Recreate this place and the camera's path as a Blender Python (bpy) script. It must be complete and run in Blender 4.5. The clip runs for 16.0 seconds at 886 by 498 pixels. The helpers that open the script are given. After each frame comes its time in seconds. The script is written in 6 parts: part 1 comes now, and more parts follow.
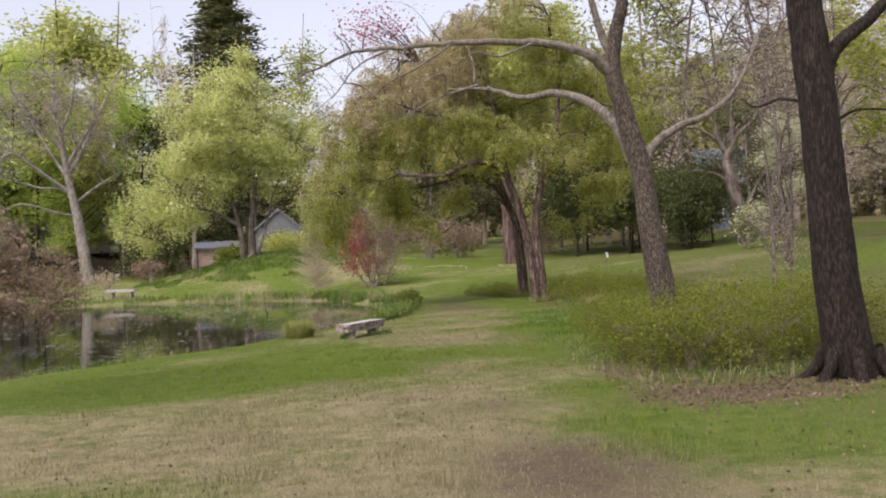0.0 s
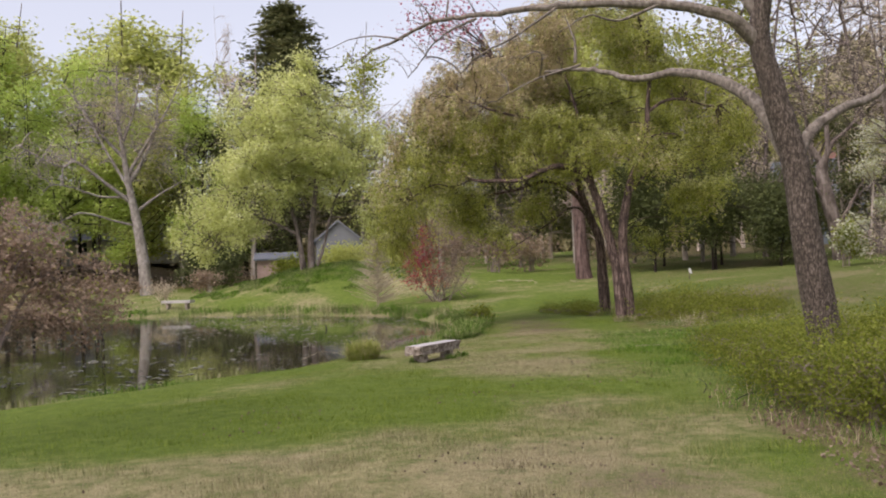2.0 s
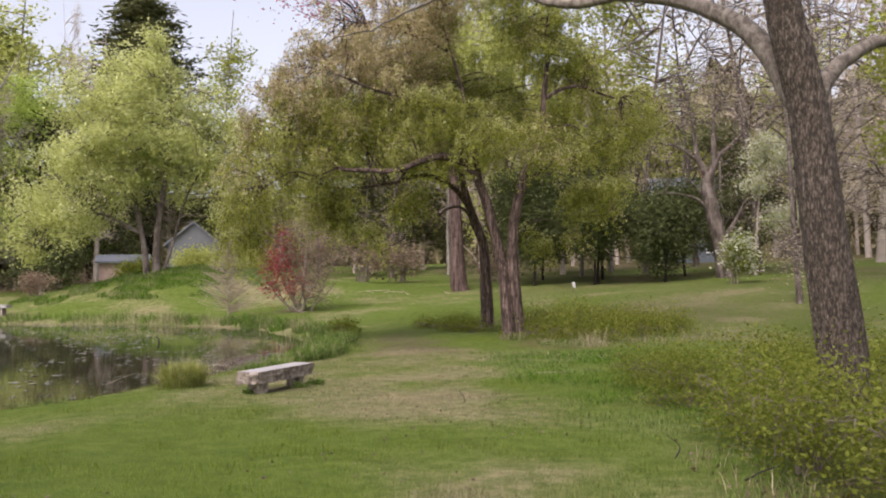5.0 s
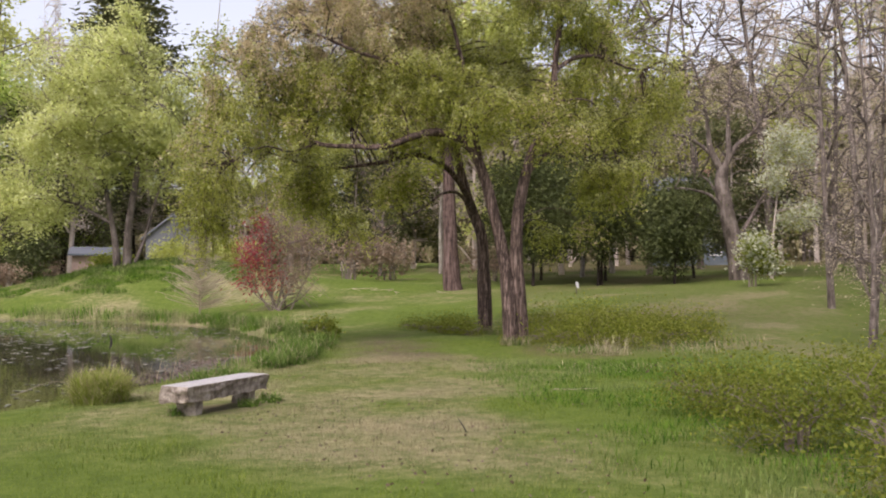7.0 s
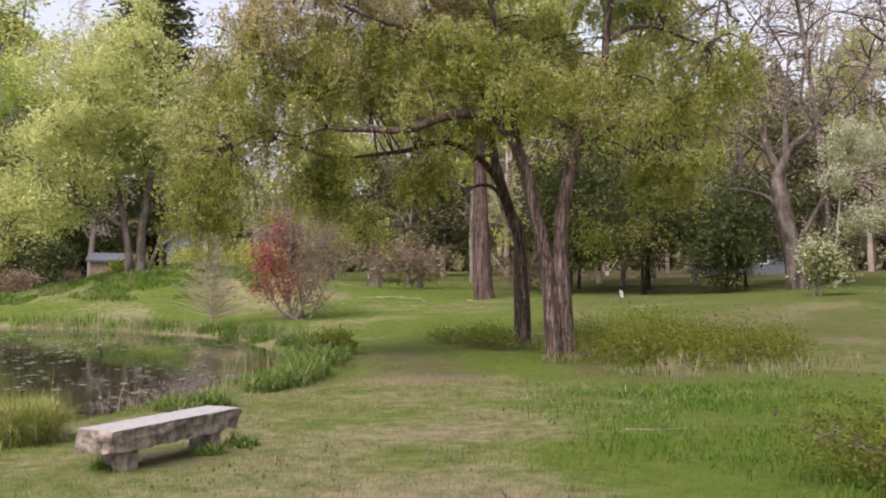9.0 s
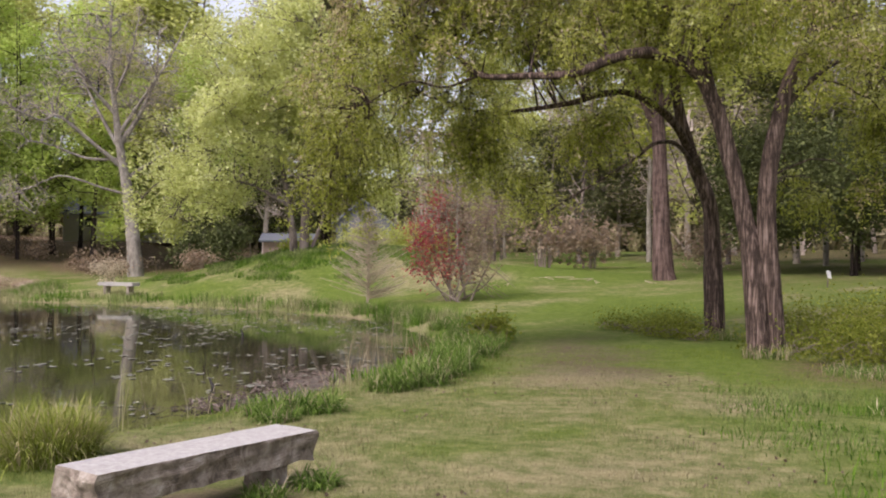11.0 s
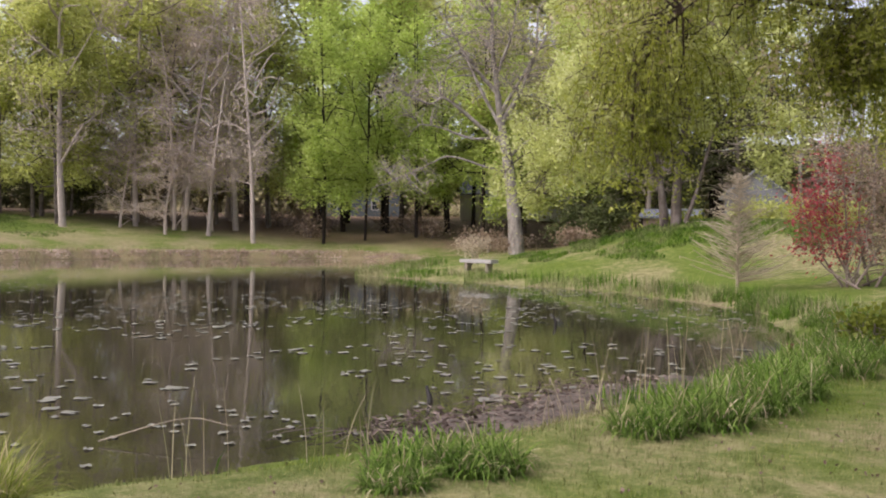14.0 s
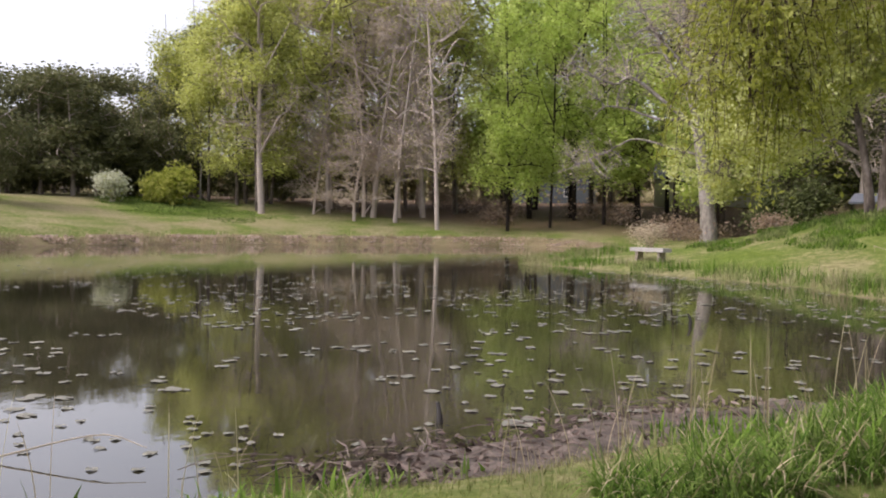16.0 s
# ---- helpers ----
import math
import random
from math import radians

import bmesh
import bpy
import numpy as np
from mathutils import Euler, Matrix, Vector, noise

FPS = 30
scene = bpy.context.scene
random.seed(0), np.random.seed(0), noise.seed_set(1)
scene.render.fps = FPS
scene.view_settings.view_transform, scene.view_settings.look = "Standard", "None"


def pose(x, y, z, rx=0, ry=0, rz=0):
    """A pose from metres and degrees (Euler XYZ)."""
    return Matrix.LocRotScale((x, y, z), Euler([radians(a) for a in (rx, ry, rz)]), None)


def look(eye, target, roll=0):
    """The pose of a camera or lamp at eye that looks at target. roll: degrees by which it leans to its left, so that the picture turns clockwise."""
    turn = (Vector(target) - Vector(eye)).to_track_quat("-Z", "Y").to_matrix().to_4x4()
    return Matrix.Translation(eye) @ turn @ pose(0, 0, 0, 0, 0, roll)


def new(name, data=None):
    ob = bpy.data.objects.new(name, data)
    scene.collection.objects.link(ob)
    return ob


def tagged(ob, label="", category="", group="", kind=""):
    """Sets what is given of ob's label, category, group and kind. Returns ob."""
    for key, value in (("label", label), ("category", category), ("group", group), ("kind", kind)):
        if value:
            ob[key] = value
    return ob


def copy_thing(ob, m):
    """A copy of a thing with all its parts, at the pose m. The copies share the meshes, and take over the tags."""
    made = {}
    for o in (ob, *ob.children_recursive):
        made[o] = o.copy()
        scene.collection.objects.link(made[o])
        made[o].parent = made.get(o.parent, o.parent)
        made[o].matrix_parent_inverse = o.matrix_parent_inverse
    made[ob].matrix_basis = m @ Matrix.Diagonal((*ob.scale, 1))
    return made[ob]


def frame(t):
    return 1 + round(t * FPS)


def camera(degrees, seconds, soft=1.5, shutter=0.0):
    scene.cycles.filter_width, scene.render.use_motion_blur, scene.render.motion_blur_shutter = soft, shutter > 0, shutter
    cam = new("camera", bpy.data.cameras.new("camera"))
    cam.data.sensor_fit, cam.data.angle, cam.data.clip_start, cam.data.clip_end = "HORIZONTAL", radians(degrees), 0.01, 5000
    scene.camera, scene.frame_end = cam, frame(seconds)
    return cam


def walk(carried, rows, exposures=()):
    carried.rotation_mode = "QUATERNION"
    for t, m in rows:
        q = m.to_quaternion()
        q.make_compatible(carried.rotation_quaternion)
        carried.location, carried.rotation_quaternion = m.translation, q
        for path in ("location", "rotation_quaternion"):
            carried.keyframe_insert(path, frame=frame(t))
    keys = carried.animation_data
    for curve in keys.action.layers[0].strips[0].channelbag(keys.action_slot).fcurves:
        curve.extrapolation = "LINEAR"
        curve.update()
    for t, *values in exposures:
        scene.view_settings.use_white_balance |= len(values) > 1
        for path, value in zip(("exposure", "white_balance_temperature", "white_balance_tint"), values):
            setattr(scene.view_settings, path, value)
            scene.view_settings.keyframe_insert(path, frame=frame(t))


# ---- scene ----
cam = camera(53.6, 16.0, soft=2.0)
METRES, EYE, TILT, LEAN, TURN = 25.9, 1.5, -0.41, -3.51, 0.0
ROWS = [
    (0.0, 0.0, 0.0, 0.0, 0.04, 0.31, 6.44),
    (0.5, -0.0062, 0.0295, 0.0005, 1.9, 0.71, 5.92),
    (1.0, -0.0122, 0.0603, 0.001, 3.08, 1.07, 5.9),
    (1.5, -0.0198, 0.0895, 0.0006, 3.82, 1.63, 5.66),
    (2.0, -0.0261, 0.12, 0.0006, 3.81, 1.64, 5.74),
    (2.5, -0.0333, 0.1501, -0.0006, 3.31, 1.56, 5.62),
    (3.0, -0.036, 0.181, -0.0023, 2.01, 1.41, 5.87),
    (3.5, -0.0355, 0.2137, -0.0032, 1.25, 1.93, 5.8),
    (4.0, -0.0319, 0.2472, -0.0042, -0.95, 2.04, 5.42),
    (4.5, -0.031, 0.28, -0.0049, -3.15, 1.85, 4.62),
    (5.0, -0.0273, 0.3128, -0.0072, -4.77, 1.72, 4.25),
    (7.5, -0.0144, 0.4887, -0.0154, -5.33, 1.79, 3.32),
    (8.0, -0.0105, 0.5202, -0.0163, -5.22, 2.27, 3.35),
    (8.5, -0.009, 0.553, -0.0174, -4.7, 2.43, 3.23),
    (11.0, 0.0004, 0.7088, -0.0216, 7.91, 1.88, 2.93),
    (11.5, 0.0007, 0.7398, -0.0231, 11.5, 1.39, 2.93),
    (12.0, 0.0017, 0.7678, -0.0231, 17.14, 1.38, 2.93),
    (12.5, 0.0023, 0.7988, -0.0242, 27.82, 1.92, 2.56),
    (13.0, 0.0057, 0.8294, -0.0243, 32.18, 2.15, 2.25),
    (13.5, 0.0084, 0.8592, -0.025, 33.4, 1.82, 2.23),
    (14.0, 0.0122, 0.8883, -0.0254, 33.88, 1.7, 2.06),
    (14.5, 0.016, 0.916, -0.0257, 34.13, 1.52, 2.12),
    (15.0, 0.0182, 0.9412, -0.0256, 36.08, 1.5, 1.87),
    (15.5, 0.0204, 0.9666, -0.0263, 41.89, 1.57, 1.73),
    (16.0, 0.0211, 0.9928, -0.0261, 47.15, 1.28, 1.3),
]
walk(cam, [(t, pose(0, 0, EYE, TILT, LEAN, TURN) @ pose(METRES * x, METRES * y, METRES * z, 90 + pitch, roll, yaw)) for t, x, y, z, yaw, pitch, roll in ROWS],
     [(0, 0.84), (1.5, 0.76), (4, 0.78), (5, 0.88), (8.5, 0.97), (12, 0.97), (16, 1.0)])

# ---- world and sun ----
SUN_UP, SUN_ROUND = 52.0, 215.0
world = bpy.data.worlds.new("overcast_sky")
scene.world = world
world.use_nodes = True
wn, wl = world.node_tree.nodes, world.node_tree.links
sky = wn.new("ShaderNodeTexSky")
sky.sky_type = "NISHITA"
sky.sun_disc = False
sky.sun_elevation, sky.sun_rotation = radians(SUN_UP), radians(SUN_ROUND)
sky.air_density, sky.dust_density, sky.ozone_density = 1.0, 4.0, 1.0
pale = wn.new("ShaderNodeHueSaturation")
pale.inputs["Saturation"].default_value = 0.42
wl.new(sky.outputs["Color"], pale.inputs["Color"])
wl.new(pale.outputs["Color"], wn["Background"].inputs["Color"])
wn["Background"].inputs["Strength"].default_value = 0.15
sun = new("sun", bpy.data.lights.new("sun", "SUN"))
sun.data.energy, sun.data.angle, sun.data.color = 0.7, radians(26), (1.0, 0.96, 0.9)
a, e = radians(SUN_ROUND), radians(SUN_UP)
sun.matrix_world = look((0, 0, 60), Vector((0, 0, 60)) - Vector((math.sin(a) * math.cos(e), math.cos(a) * math.cos(e), math.sin(e))))
scene.view_settings.use_white_balance = True
scene.view_settings.white_balance_temperature, scene.view_settings.white_balance_tint = 6570, 20

# ---- numbers of the place ----
WATER = -1.13
SHORE = [(-13, 15), (-9.8, 19.8), (-8.2, 22.8), (-6.3, 24.8), (-5.2, 27.2), (-4.2, 29.4), (-3.6, 31.6), (-2.9, 34.5), (-2.9, 38.2),
         (-3.6, 42.0), (-5.2, 46.2), (-8.0, 49.6), (-11.5, 52.2), (-15.5, 53.8), (-20, 55.6), (-24.5, 56.0), (-27.5, 57.0), (-28.5, 60),
         (-33, 69.5), (-38.5, 78), (-43.9, 82.5), (-49, 85), (-54, 83.3), (-58, 74), (-61.6, 65.5), (-63.6, 57), (-61, 47), (-57, 36), (-51, 25), (-41, 15), (-24, 10)]
rng = np.random.default_rng(7)


def hash01(i, j, seed):
    n = (i.astype(np.int64) * 374761393 + j.astype(np.int64) * 668265263 + seed * 974634777) & 0x7FFFFFFF
    n = ((n ^ (n >> 13)) * 1274126177) & 0x7FFFFFFF
    return ((n ^ (n >> 16)) & 0xFFFF) / 65535.0


def vnoise(x, y, size, seed=0):
    """Smooth noise, 0 to 1, with cells of that size."""
    x, y = np.asarray(x, float) / size, np.asarray(y, float) / size
    i, j = np.floor(x), np.floor(y)
    u, v = x - i, y - j
    u, v = u * u * (3 - 2 * u), v * v * (3 - 2 * v)
    a = hash01(i, j, seed) * (1 - u) + hash01(i + 1, j, seed) * u
    b = hash01(i, j + 1, seed) * (1 - u) + hash01(i + 1, j + 1, seed) * u
    return a * (1 - v) + b * v


def ease(a, b, v):
    t = np.clip((v - a) / (b - a), 0, 1)
    return t * t * (3 - 2 * t)


def shore_distance(x, y):
    """Metres from the waterline, positive on land."""
    x, y = np.asarray(x, float), np.asarray(y, float)
    d, inside = np.full(x.shape, 1e9), np.zeros(x.shape, bool)
    for (ax, ay), (bx, by) in zip(SHORE, SHORE[1:] + SHORE[:1]):
        ex, ey = bx - ax, by - ay
        s = np.clip(((x - ax) * ex + (y - ay) * ey) / (ex * ex + ey * ey), 0, 1)
        d = np.minimum(d, np.hypot(x - ax - s * ex, y - ay - s * ey))
        inside ^= ((ay > y) != (by > y)) & (x < ax + (y - ay) * ex / (ey if ey else 1e-9))
    d = np.where(inside, -d, d)
    return d + 0.5 * (vnoise(x, y, 1.3, 3) - 0.5) + 0.7 * (vnoise(x, y, 3.1, 4) - 0.5)


def ground_height(x, y):
    x, y = np.asarray(x, float), np.asarray(y, float)
    d = shore_distance(x, y)
    base = np.where(y < 0, 0.5 * np.tanh(-y / 14), -0.95 * np.tanh(y / 21))
    far = np.maximum(ease(36, 54, y + 0.25 * np.clip(x, 0, 40)), ease(-48, -58, x))
    west = ease(-40, -52, x) * ease(20, 40, y)
    out = np.clip(d - 2.5, 0, 70)
    base = base + west * (0.8 * ease(0.5, 5, d) + 0.055 * np.minimum(out, 26)) + far * (0.07 * np.minimum(out, 26) + 0.04 * np.clip(out - 26, 0, 44))
    base = base + 2.1 * np.exp(-(((x + 12) / 9) ** 2 + ((y - 67) / 6) ** 2))
    base = base + 0.021 * np.clip(x - 2, 0, 30) * np.exp(-(y / 30) ** 2)
    shelf = WATER + 0.22
    land = shelf + 0.42 * west + (base - shelf - 0.42 * west) * ease(0.3, 5.5, d)
    z = np.where(d > 0, WATER + (land - WATER) * ease(-0.05, 0.9, d), WATER - 0.9 * ease(0, 4, -d) - 0.02)
    return z + 0.05 * (vnoise(x, y, 2.3, 8) - 0.5) * ease(0.5, 2.5, d) + 0.03 * (vnoise(x, y, 0.7, 9) - 0.5) * ease(0.5, 2.5, d)


def gz(x, y):
    return float(ground_height(np.array([x]), np.array([y]))[0])


# ---- materials ----
def nodes_of(name):
    m = bpy.data.materials.new(name)
    m.use_nodes = True
    m.node_tree.nodes.clear()
    return m, m.node_tree.nodes, m.node_tree.links


def ramp(n, stops):
    r = n.new("ShaderNodeValToRGB")
    while len(r.color_ramp.elements) < len(stops):
        r.color_ramp.elements.new(0.5)
    for el, (p, c) in zip(r.color_ramp.elements, stops):
        el.position, el.color = p, (*c, 1)
    return r


def noise_node(n, l, vec, scale, detail=4, rough=0.6, distort=0.0):
    t = n.new("ShaderNodeTexNoise")
    t.inputs["Scale"].default_value, t.inputs["Detail"].default_value = scale, detail
    t.inputs["Roughness"].default_value, t.inputs["Distortion"].default_value = rough, distort
    l.new(vec, t.inputs["Vector"])
    return t


def leaf_material(name, colours, through_light=0.48, rough=0.6):
    """Leaf colours that vary from leaf to leaf and, more slowly, through the crown."""
    m, n, l = nodes_of(name)
    geo, tex = n.new("ShaderNodeNewGeometry"), n.new("ShaderNodeTexCoord")
    big = noise_node(n, l, tex.outputs["Object"], 0.45, 3)
    mix = n.new("ShaderNodeMath")
    mix.operation = "MULTIPLY_ADD"
    mix.inputs[1].default_value = 0.55
    l.new(geo.outputs["Random Per Island"], mix.inputs[0])
    half = n.new("ShaderNodeMath")
    half.operation = "MULTIPLY_ADD"
    half.inputs[1].default_value, half.inputs[2].default_value = 1.1, -0.33
    l.new(big.outputs["Fac"], half.inputs[0])
    l.new(half.outputs[0], mix.inputs[2])
    r = ramp(n, [(i / max(1, len(colours) - 1), c) for i, c in enumerate(colours)])
    l.new(mix.outputs[0], r.inputs["Fac"])
    d, t, s, o = n.new("ShaderNodeBsdfPrincipled"), n.new("ShaderNodeBsdfTranslucent"), n.new("ShaderNodeMixShader"), n.new("ShaderNodeOutputMaterial")
    d.inputs["Roughness"].default_value = rough
    d.inputs["Specular IOR Level"].default_value = 0.25
    s.inputs[0].default_value = through_light
    l.new(r.outputs["Color"], d.inputs["Base Color"])
    l.new(r.outputs["Color"], t.inputs["Color"])
    l.new(d.outputs[0], s.inputs[1])
    l.new(t.outputs[0], s.inputs[2])
    l.new(s.outputs[0], o.inputs["Surface"])
    return m


def rough_material(name, colours, scale, stretch=(1, 1, 1), rough=0.85, bump=0.4, fine=6.0, depth=0.02, plates=0.0):
    """Bark, stone, mud: colour by two scales of noise, with relief."""
    m, n, l = nodes_of(name)
    tex, mp = n.new("ShaderNodeTexCoord"), n.new("ShaderNodeMapping")
    mp.inputs["Scale"].default_value = stretch
    l.new(tex.outputs["Object"], mp.inputs["Vector"])
    a = noise_node(n, l, mp.outputs[0], scale, 6, 0.65, 0.4)
    b = noise_node(n, l, tex.outputs["Object"], scale * fine * 0.08, 3)
    add = n.new("ShaderNodeMath")
    add.operation = "MULTIPLY_ADD"
    add.inputs[1].default_value = 0.75
    l.new(a.outputs["Fac"], add.inputs[0])
    k = n.new("ShaderNodeMath")
    k.operation = "MULTIPLY"
    k.inputs[1].default_value = 0.25
    l.new(b.outputs["Fac"], k.inputs[0])
    l.new(k.outputs[0], add.inputs[2])
    relief = a.outputs["Fac"]
    if plates:
        warp = n.new("ShaderNodeMix")
        warp.data_type = "RGBA"
        warp.inputs["Factor"].default_value = 0.06
        l.new(mp.outputs[0], warp.inputs["A"])
        l.new(a.outputs["Color"], warp.inputs["B"])
        vo = n.new("ShaderNodeTexVoronoi")
        vo.feature = "DISTANCE_TO_EDGE"
        vo.inputs["Scale"].default_value = plates
        l.new(warp.outputs["Result"], vo.inputs["Vector"])
        cut = n.new("ShaderNodeMath")
        cut.operation, cut.use_clamp = "MULTIPLY", True
        cut.inputs[1].default_value = 2.4
        l.new(vo.outputs["Distance"], cut.inputs[0])
        both = n.new("ShaderNodeMath")
        both.operation = "MULTIPLY_ADD"
        both.inputs[1].default_value, both.inputs[2].default_value = 0.20, -0.12
        l.new(cut.outputs[0], both.inputs[0])
        total = n.new("ShaderNodeMath")
        total.operation = "ADD"
        l.new(add.outputs[0], total.inputs[0])
        l.new(both.outputs[0], total.inputs[1])
        add, relief = total, total.outputs[0]
    r = ramp(n, [(0.37 + 0.26 * i / max(1, len(colours) - 1), c) for i, c in enumerate(colours)])
    l.new(add.outputs[0], r.inputs["Fac"])
    colour = r.outputs["Color"]
    p, o, bp = n.new("ShaderNodeBsdfPrincipled"), n.new("ShaderNodeOutputMaterial"), n.new("ShaderNodeBump")
    bp.inputs["Strength"].default_value, bp.inputs["Distance"].default_value = bump, depth
    l.new(relief, bp.inputs["Height"])
    l.new(bp.outputs["Normal"], p.inputs["Normal"])
    l.new(colour, p.inputs["Base Color"])
    p.inputs["Roughness"].default_value = rough
    p.inputs["Specular IOR Level"].default_value = 0.2
    l.new(p.outputs[0], o.inputs["Surface"])
    return m


def ground_material():
    m, n, l = nodes_of("lawn_soil_and_litter")
    tex, at = n.new("ShaderNodeTexCoord"), n.new("ShaderNodeAttribute")
    at.attribute_name = "cover"
    sep = n.new("ShaderNodeSeparateColor")
    l.new(at.outputs["Color"], sep.inputs["Color"])
    vec = tex.outputs["Object"]
    big, mid, fine = noise_node(n, l, vec, 0.5, 4), noise_node(n, l, vec, 3.5, 5, 0.7), noise_node(n, l, vec, 38, 4, 0.75)

    def rgb(stops, src):
        r = ramp(n, stops)
        l.new(src.outputs["Fac"], r.inputs["Fac"])
        return r.outputs["Color"]

    def over(a, b, amount):
        x = n.new("ShaderNodeMix")
        x.data_type = "RGBA"
        l.new(amount, x.inputs["Factor"])
        l.new(a, x.inputs["A"])
        l.new(b, x.inputs["B"])
        return x.outputs["Result"]

    def sharpen(mask, wobble):
        x = n.new("ShaderNodeMath")
        x.operation = "MULTIPLY_ADD"
        x.inputs[1].default_value, x.inputs[2].default_value = 2.2, -1.1
        l.new(wobble.outputs["Fac"], x.inputs[0])
        y = n.new("ShaderNodeMath")
        y.operation, y.use_clamp = "ADD", True
        l.new(mask, y.inputs[0])
        l.new(x.outputs[0], y.inputs[1])
        z = n.new("ShaderNodeMath")
        z.operation = "MULTIPLY"
        l.new(y.outputs[0], z.inputs[0])
        q = n.new("ShaderNodeMath")
        q.operation, q.use_clamp = "MULTIPLY", True
        q.inputs[1].default_value = 2.0
        l.new(mask, q.inputs[0])
        l.new(q.outputs[0], z.inputs[1])
        return z.outputs[0]

    green = over(rgb([(0.36, (0.050, 0.082, 0.013)), (0.5, (0.095, 0.138, 0.021)), (0.64, (0.165, 0.195, 0.042))], mid), rgb([(0.36, (0.058, 0.10, 0.014)), (0.64, (0.155, 0.20, 0.042))], fine), big.outputs["Fac"])
    straw = over(rgb([(0.34, (0.11, 0.088, 0.05)), (0.66, (0.40, 0.345, 0.215))], fine), rgb([(0.36, (0.13, 0.125, 0.045)), (0.64, (0.33, 0.295, 0.15))], mid), big.outputs["Fac"])
    dirt_shade = rgb([(0.38, (0.08, 0.06, 0.04)), (0.62, (0.16, 0.123, 0.084))], fine)
    litter = rgb([(0.36, (0.06, 0.038, 0.026)), (0.5, (0.14, 0.09, 0.06)), (0.66, (0.28, 0.20, 0.15))], fine)
    col = over(green, straw, sharpen(sep.outputs["Red"], mid))
    col = over(col, dirt_shade, sharpen(sep.outputs["Green"], mid))
    col = over(col, litter, sharpen(sep.outputs["Blue"], mid))
    p, o, bp = n.new("ShaderNodeBsdfPrincipled"), n.new("ShaderNodeOutputMaterial"), n.new("ShaderNodeBump")
    bp.inputs["Strength"].default_value, bp.inputs["Distance"].default_value = 0.7, 0.04
    l.new(fine.outputs["Fac"], bp.inputs["Height"])
    l.new(bp.outputs["Normal"], p.inputs["Normal"])
    l.new(col, p.inputs["Base Color"])
    p.inputs["Roughness"].default_value = 0.95
    p.inputs["Specular IOR Level"].default_value = 0.1
    l.new(p.outputs[0], o.inputs["Surface"])
    return m


def blade_material(name, fresh, dry):
    """Grass: each blade takes a green or a straw colour, by its own attribute."""
    m, n, l = nodes_of(name)
    geo, at = n.new("ShaderNodeNewGeometry"), n.new("ShaderNodeAttribute")
    at.attribute_name = "dry"
    a, b = ramp(n, [(0, fresh[0]), (1, fresh[1])]), ramp(n, [(0, dry[0]), (1, dry[1])])
    l.new(geo.outputs["Random Per Island"], a.inputs["Fac"])
    l.new(geo.outputs["Random Per Island"], b.inputs["Fac"])
    x = n.new("ShaderNodeMix")
    x.data_type = "RGBA"
    l.new(at.outputs["Fac"], x.inputs["Factor"])
    l.new(a.outputs["Color"], x.inputs["A"])
    l.new(b.outputs["Color"], x.inputs["B"])
    d, t, s, o = n.new("ShaderNodeBsdfDiffuse"), n.new("ShaderNodeBsdfTranslucent"), n.new("ShaderNodeMixShader"), n.new("ShaderNodeOutputMaterial")
    s.inputs[0].default_value = 0.3
    l.new(x.outputs["Result"], d.inputs["Color"])
    l.new(x.outputs["Result"], t.inputs["Color"])
    l.new(d.outputs[0], s.inputs[1])
    l.new(t.outputs[0], s.inputs[2])
    l.new(s.outputs[0], o.inputs["Surface"])
    return m


def water_material():
    m, n, l = nodes_of("still_pond_water")
    tex, mp = n.new("ShaderNodeTexCoord"), n.new("ShaderNodeMapping")
    mp.inputs["Scale"].default_value = (1, 1, 1)
    l.new(tex.outputs["Object"], mp.inputs["Vector"])
    a, b = noise_node(n, l, mp.outputs[0], 2.2, 3), noise_node(n, l, mp.outputs[0], 0.25, 3)
    p, o, bp = n.new("ShaderNodeBsdfPrincipled"), n.new("ShaderNodeOutputMaterial"), n.new("ShaderNodeBump")
    bp.inputs["Strength"].default_value, bp.inputs["Distance"].default_value = 0.10, 0.02
    l.new(a.outputs["Fac"], bp.inputs["Height"])
    l.new(bp.outputs["Normal"], p.inputs["Normal"])
    r = ramp(n, [(0.35, (0.026, 0.025, 0.014)), (0.65, (0.052, 0.045, 0.029))])
    l.new(b.outputs["Fac"], r.inputs["Fac"])
    l.new(r.outputs["Color"], p.inputs["Base Color"])
    p.inputs["Roughness"].default_value = 0.03
    p.inputs["IOR"].default_value = 1.95
    l.new(p.outputs[0], o.inputs["Surface"])
    return m


def plain_material(name, colour, rough=0.7, metal=0.0, vary=0.15, scale=3.0):
    m, n, l = nodes_of(name)
    tex = n.new("ShaderNodeTexCoord")
    a = noise_node(n, l, tex.outputs["Object"], scale, 5)
    r = ramp(n, [(0.3, tuple(c * (1 - vary) for c in colour)), (0.7, tuple(min(1, c * (1 + vary)) for c in colour))])
    l.new(a.outputs["Fac"], r.inputs["Fac"])
    p, o = n.new("ShaderNodeBsdfPrincipled"), n.new("ShaderNodeOutputMaterial")
    l.new(r.outputs["Color"], p.inputs["Base Color"])
    p.inputs["Roughness"].default_value, p.inputs["Metallic"].default_value = rough, metal
    l.new(p.outputs[0], o.inputs["Surface"])
    return m


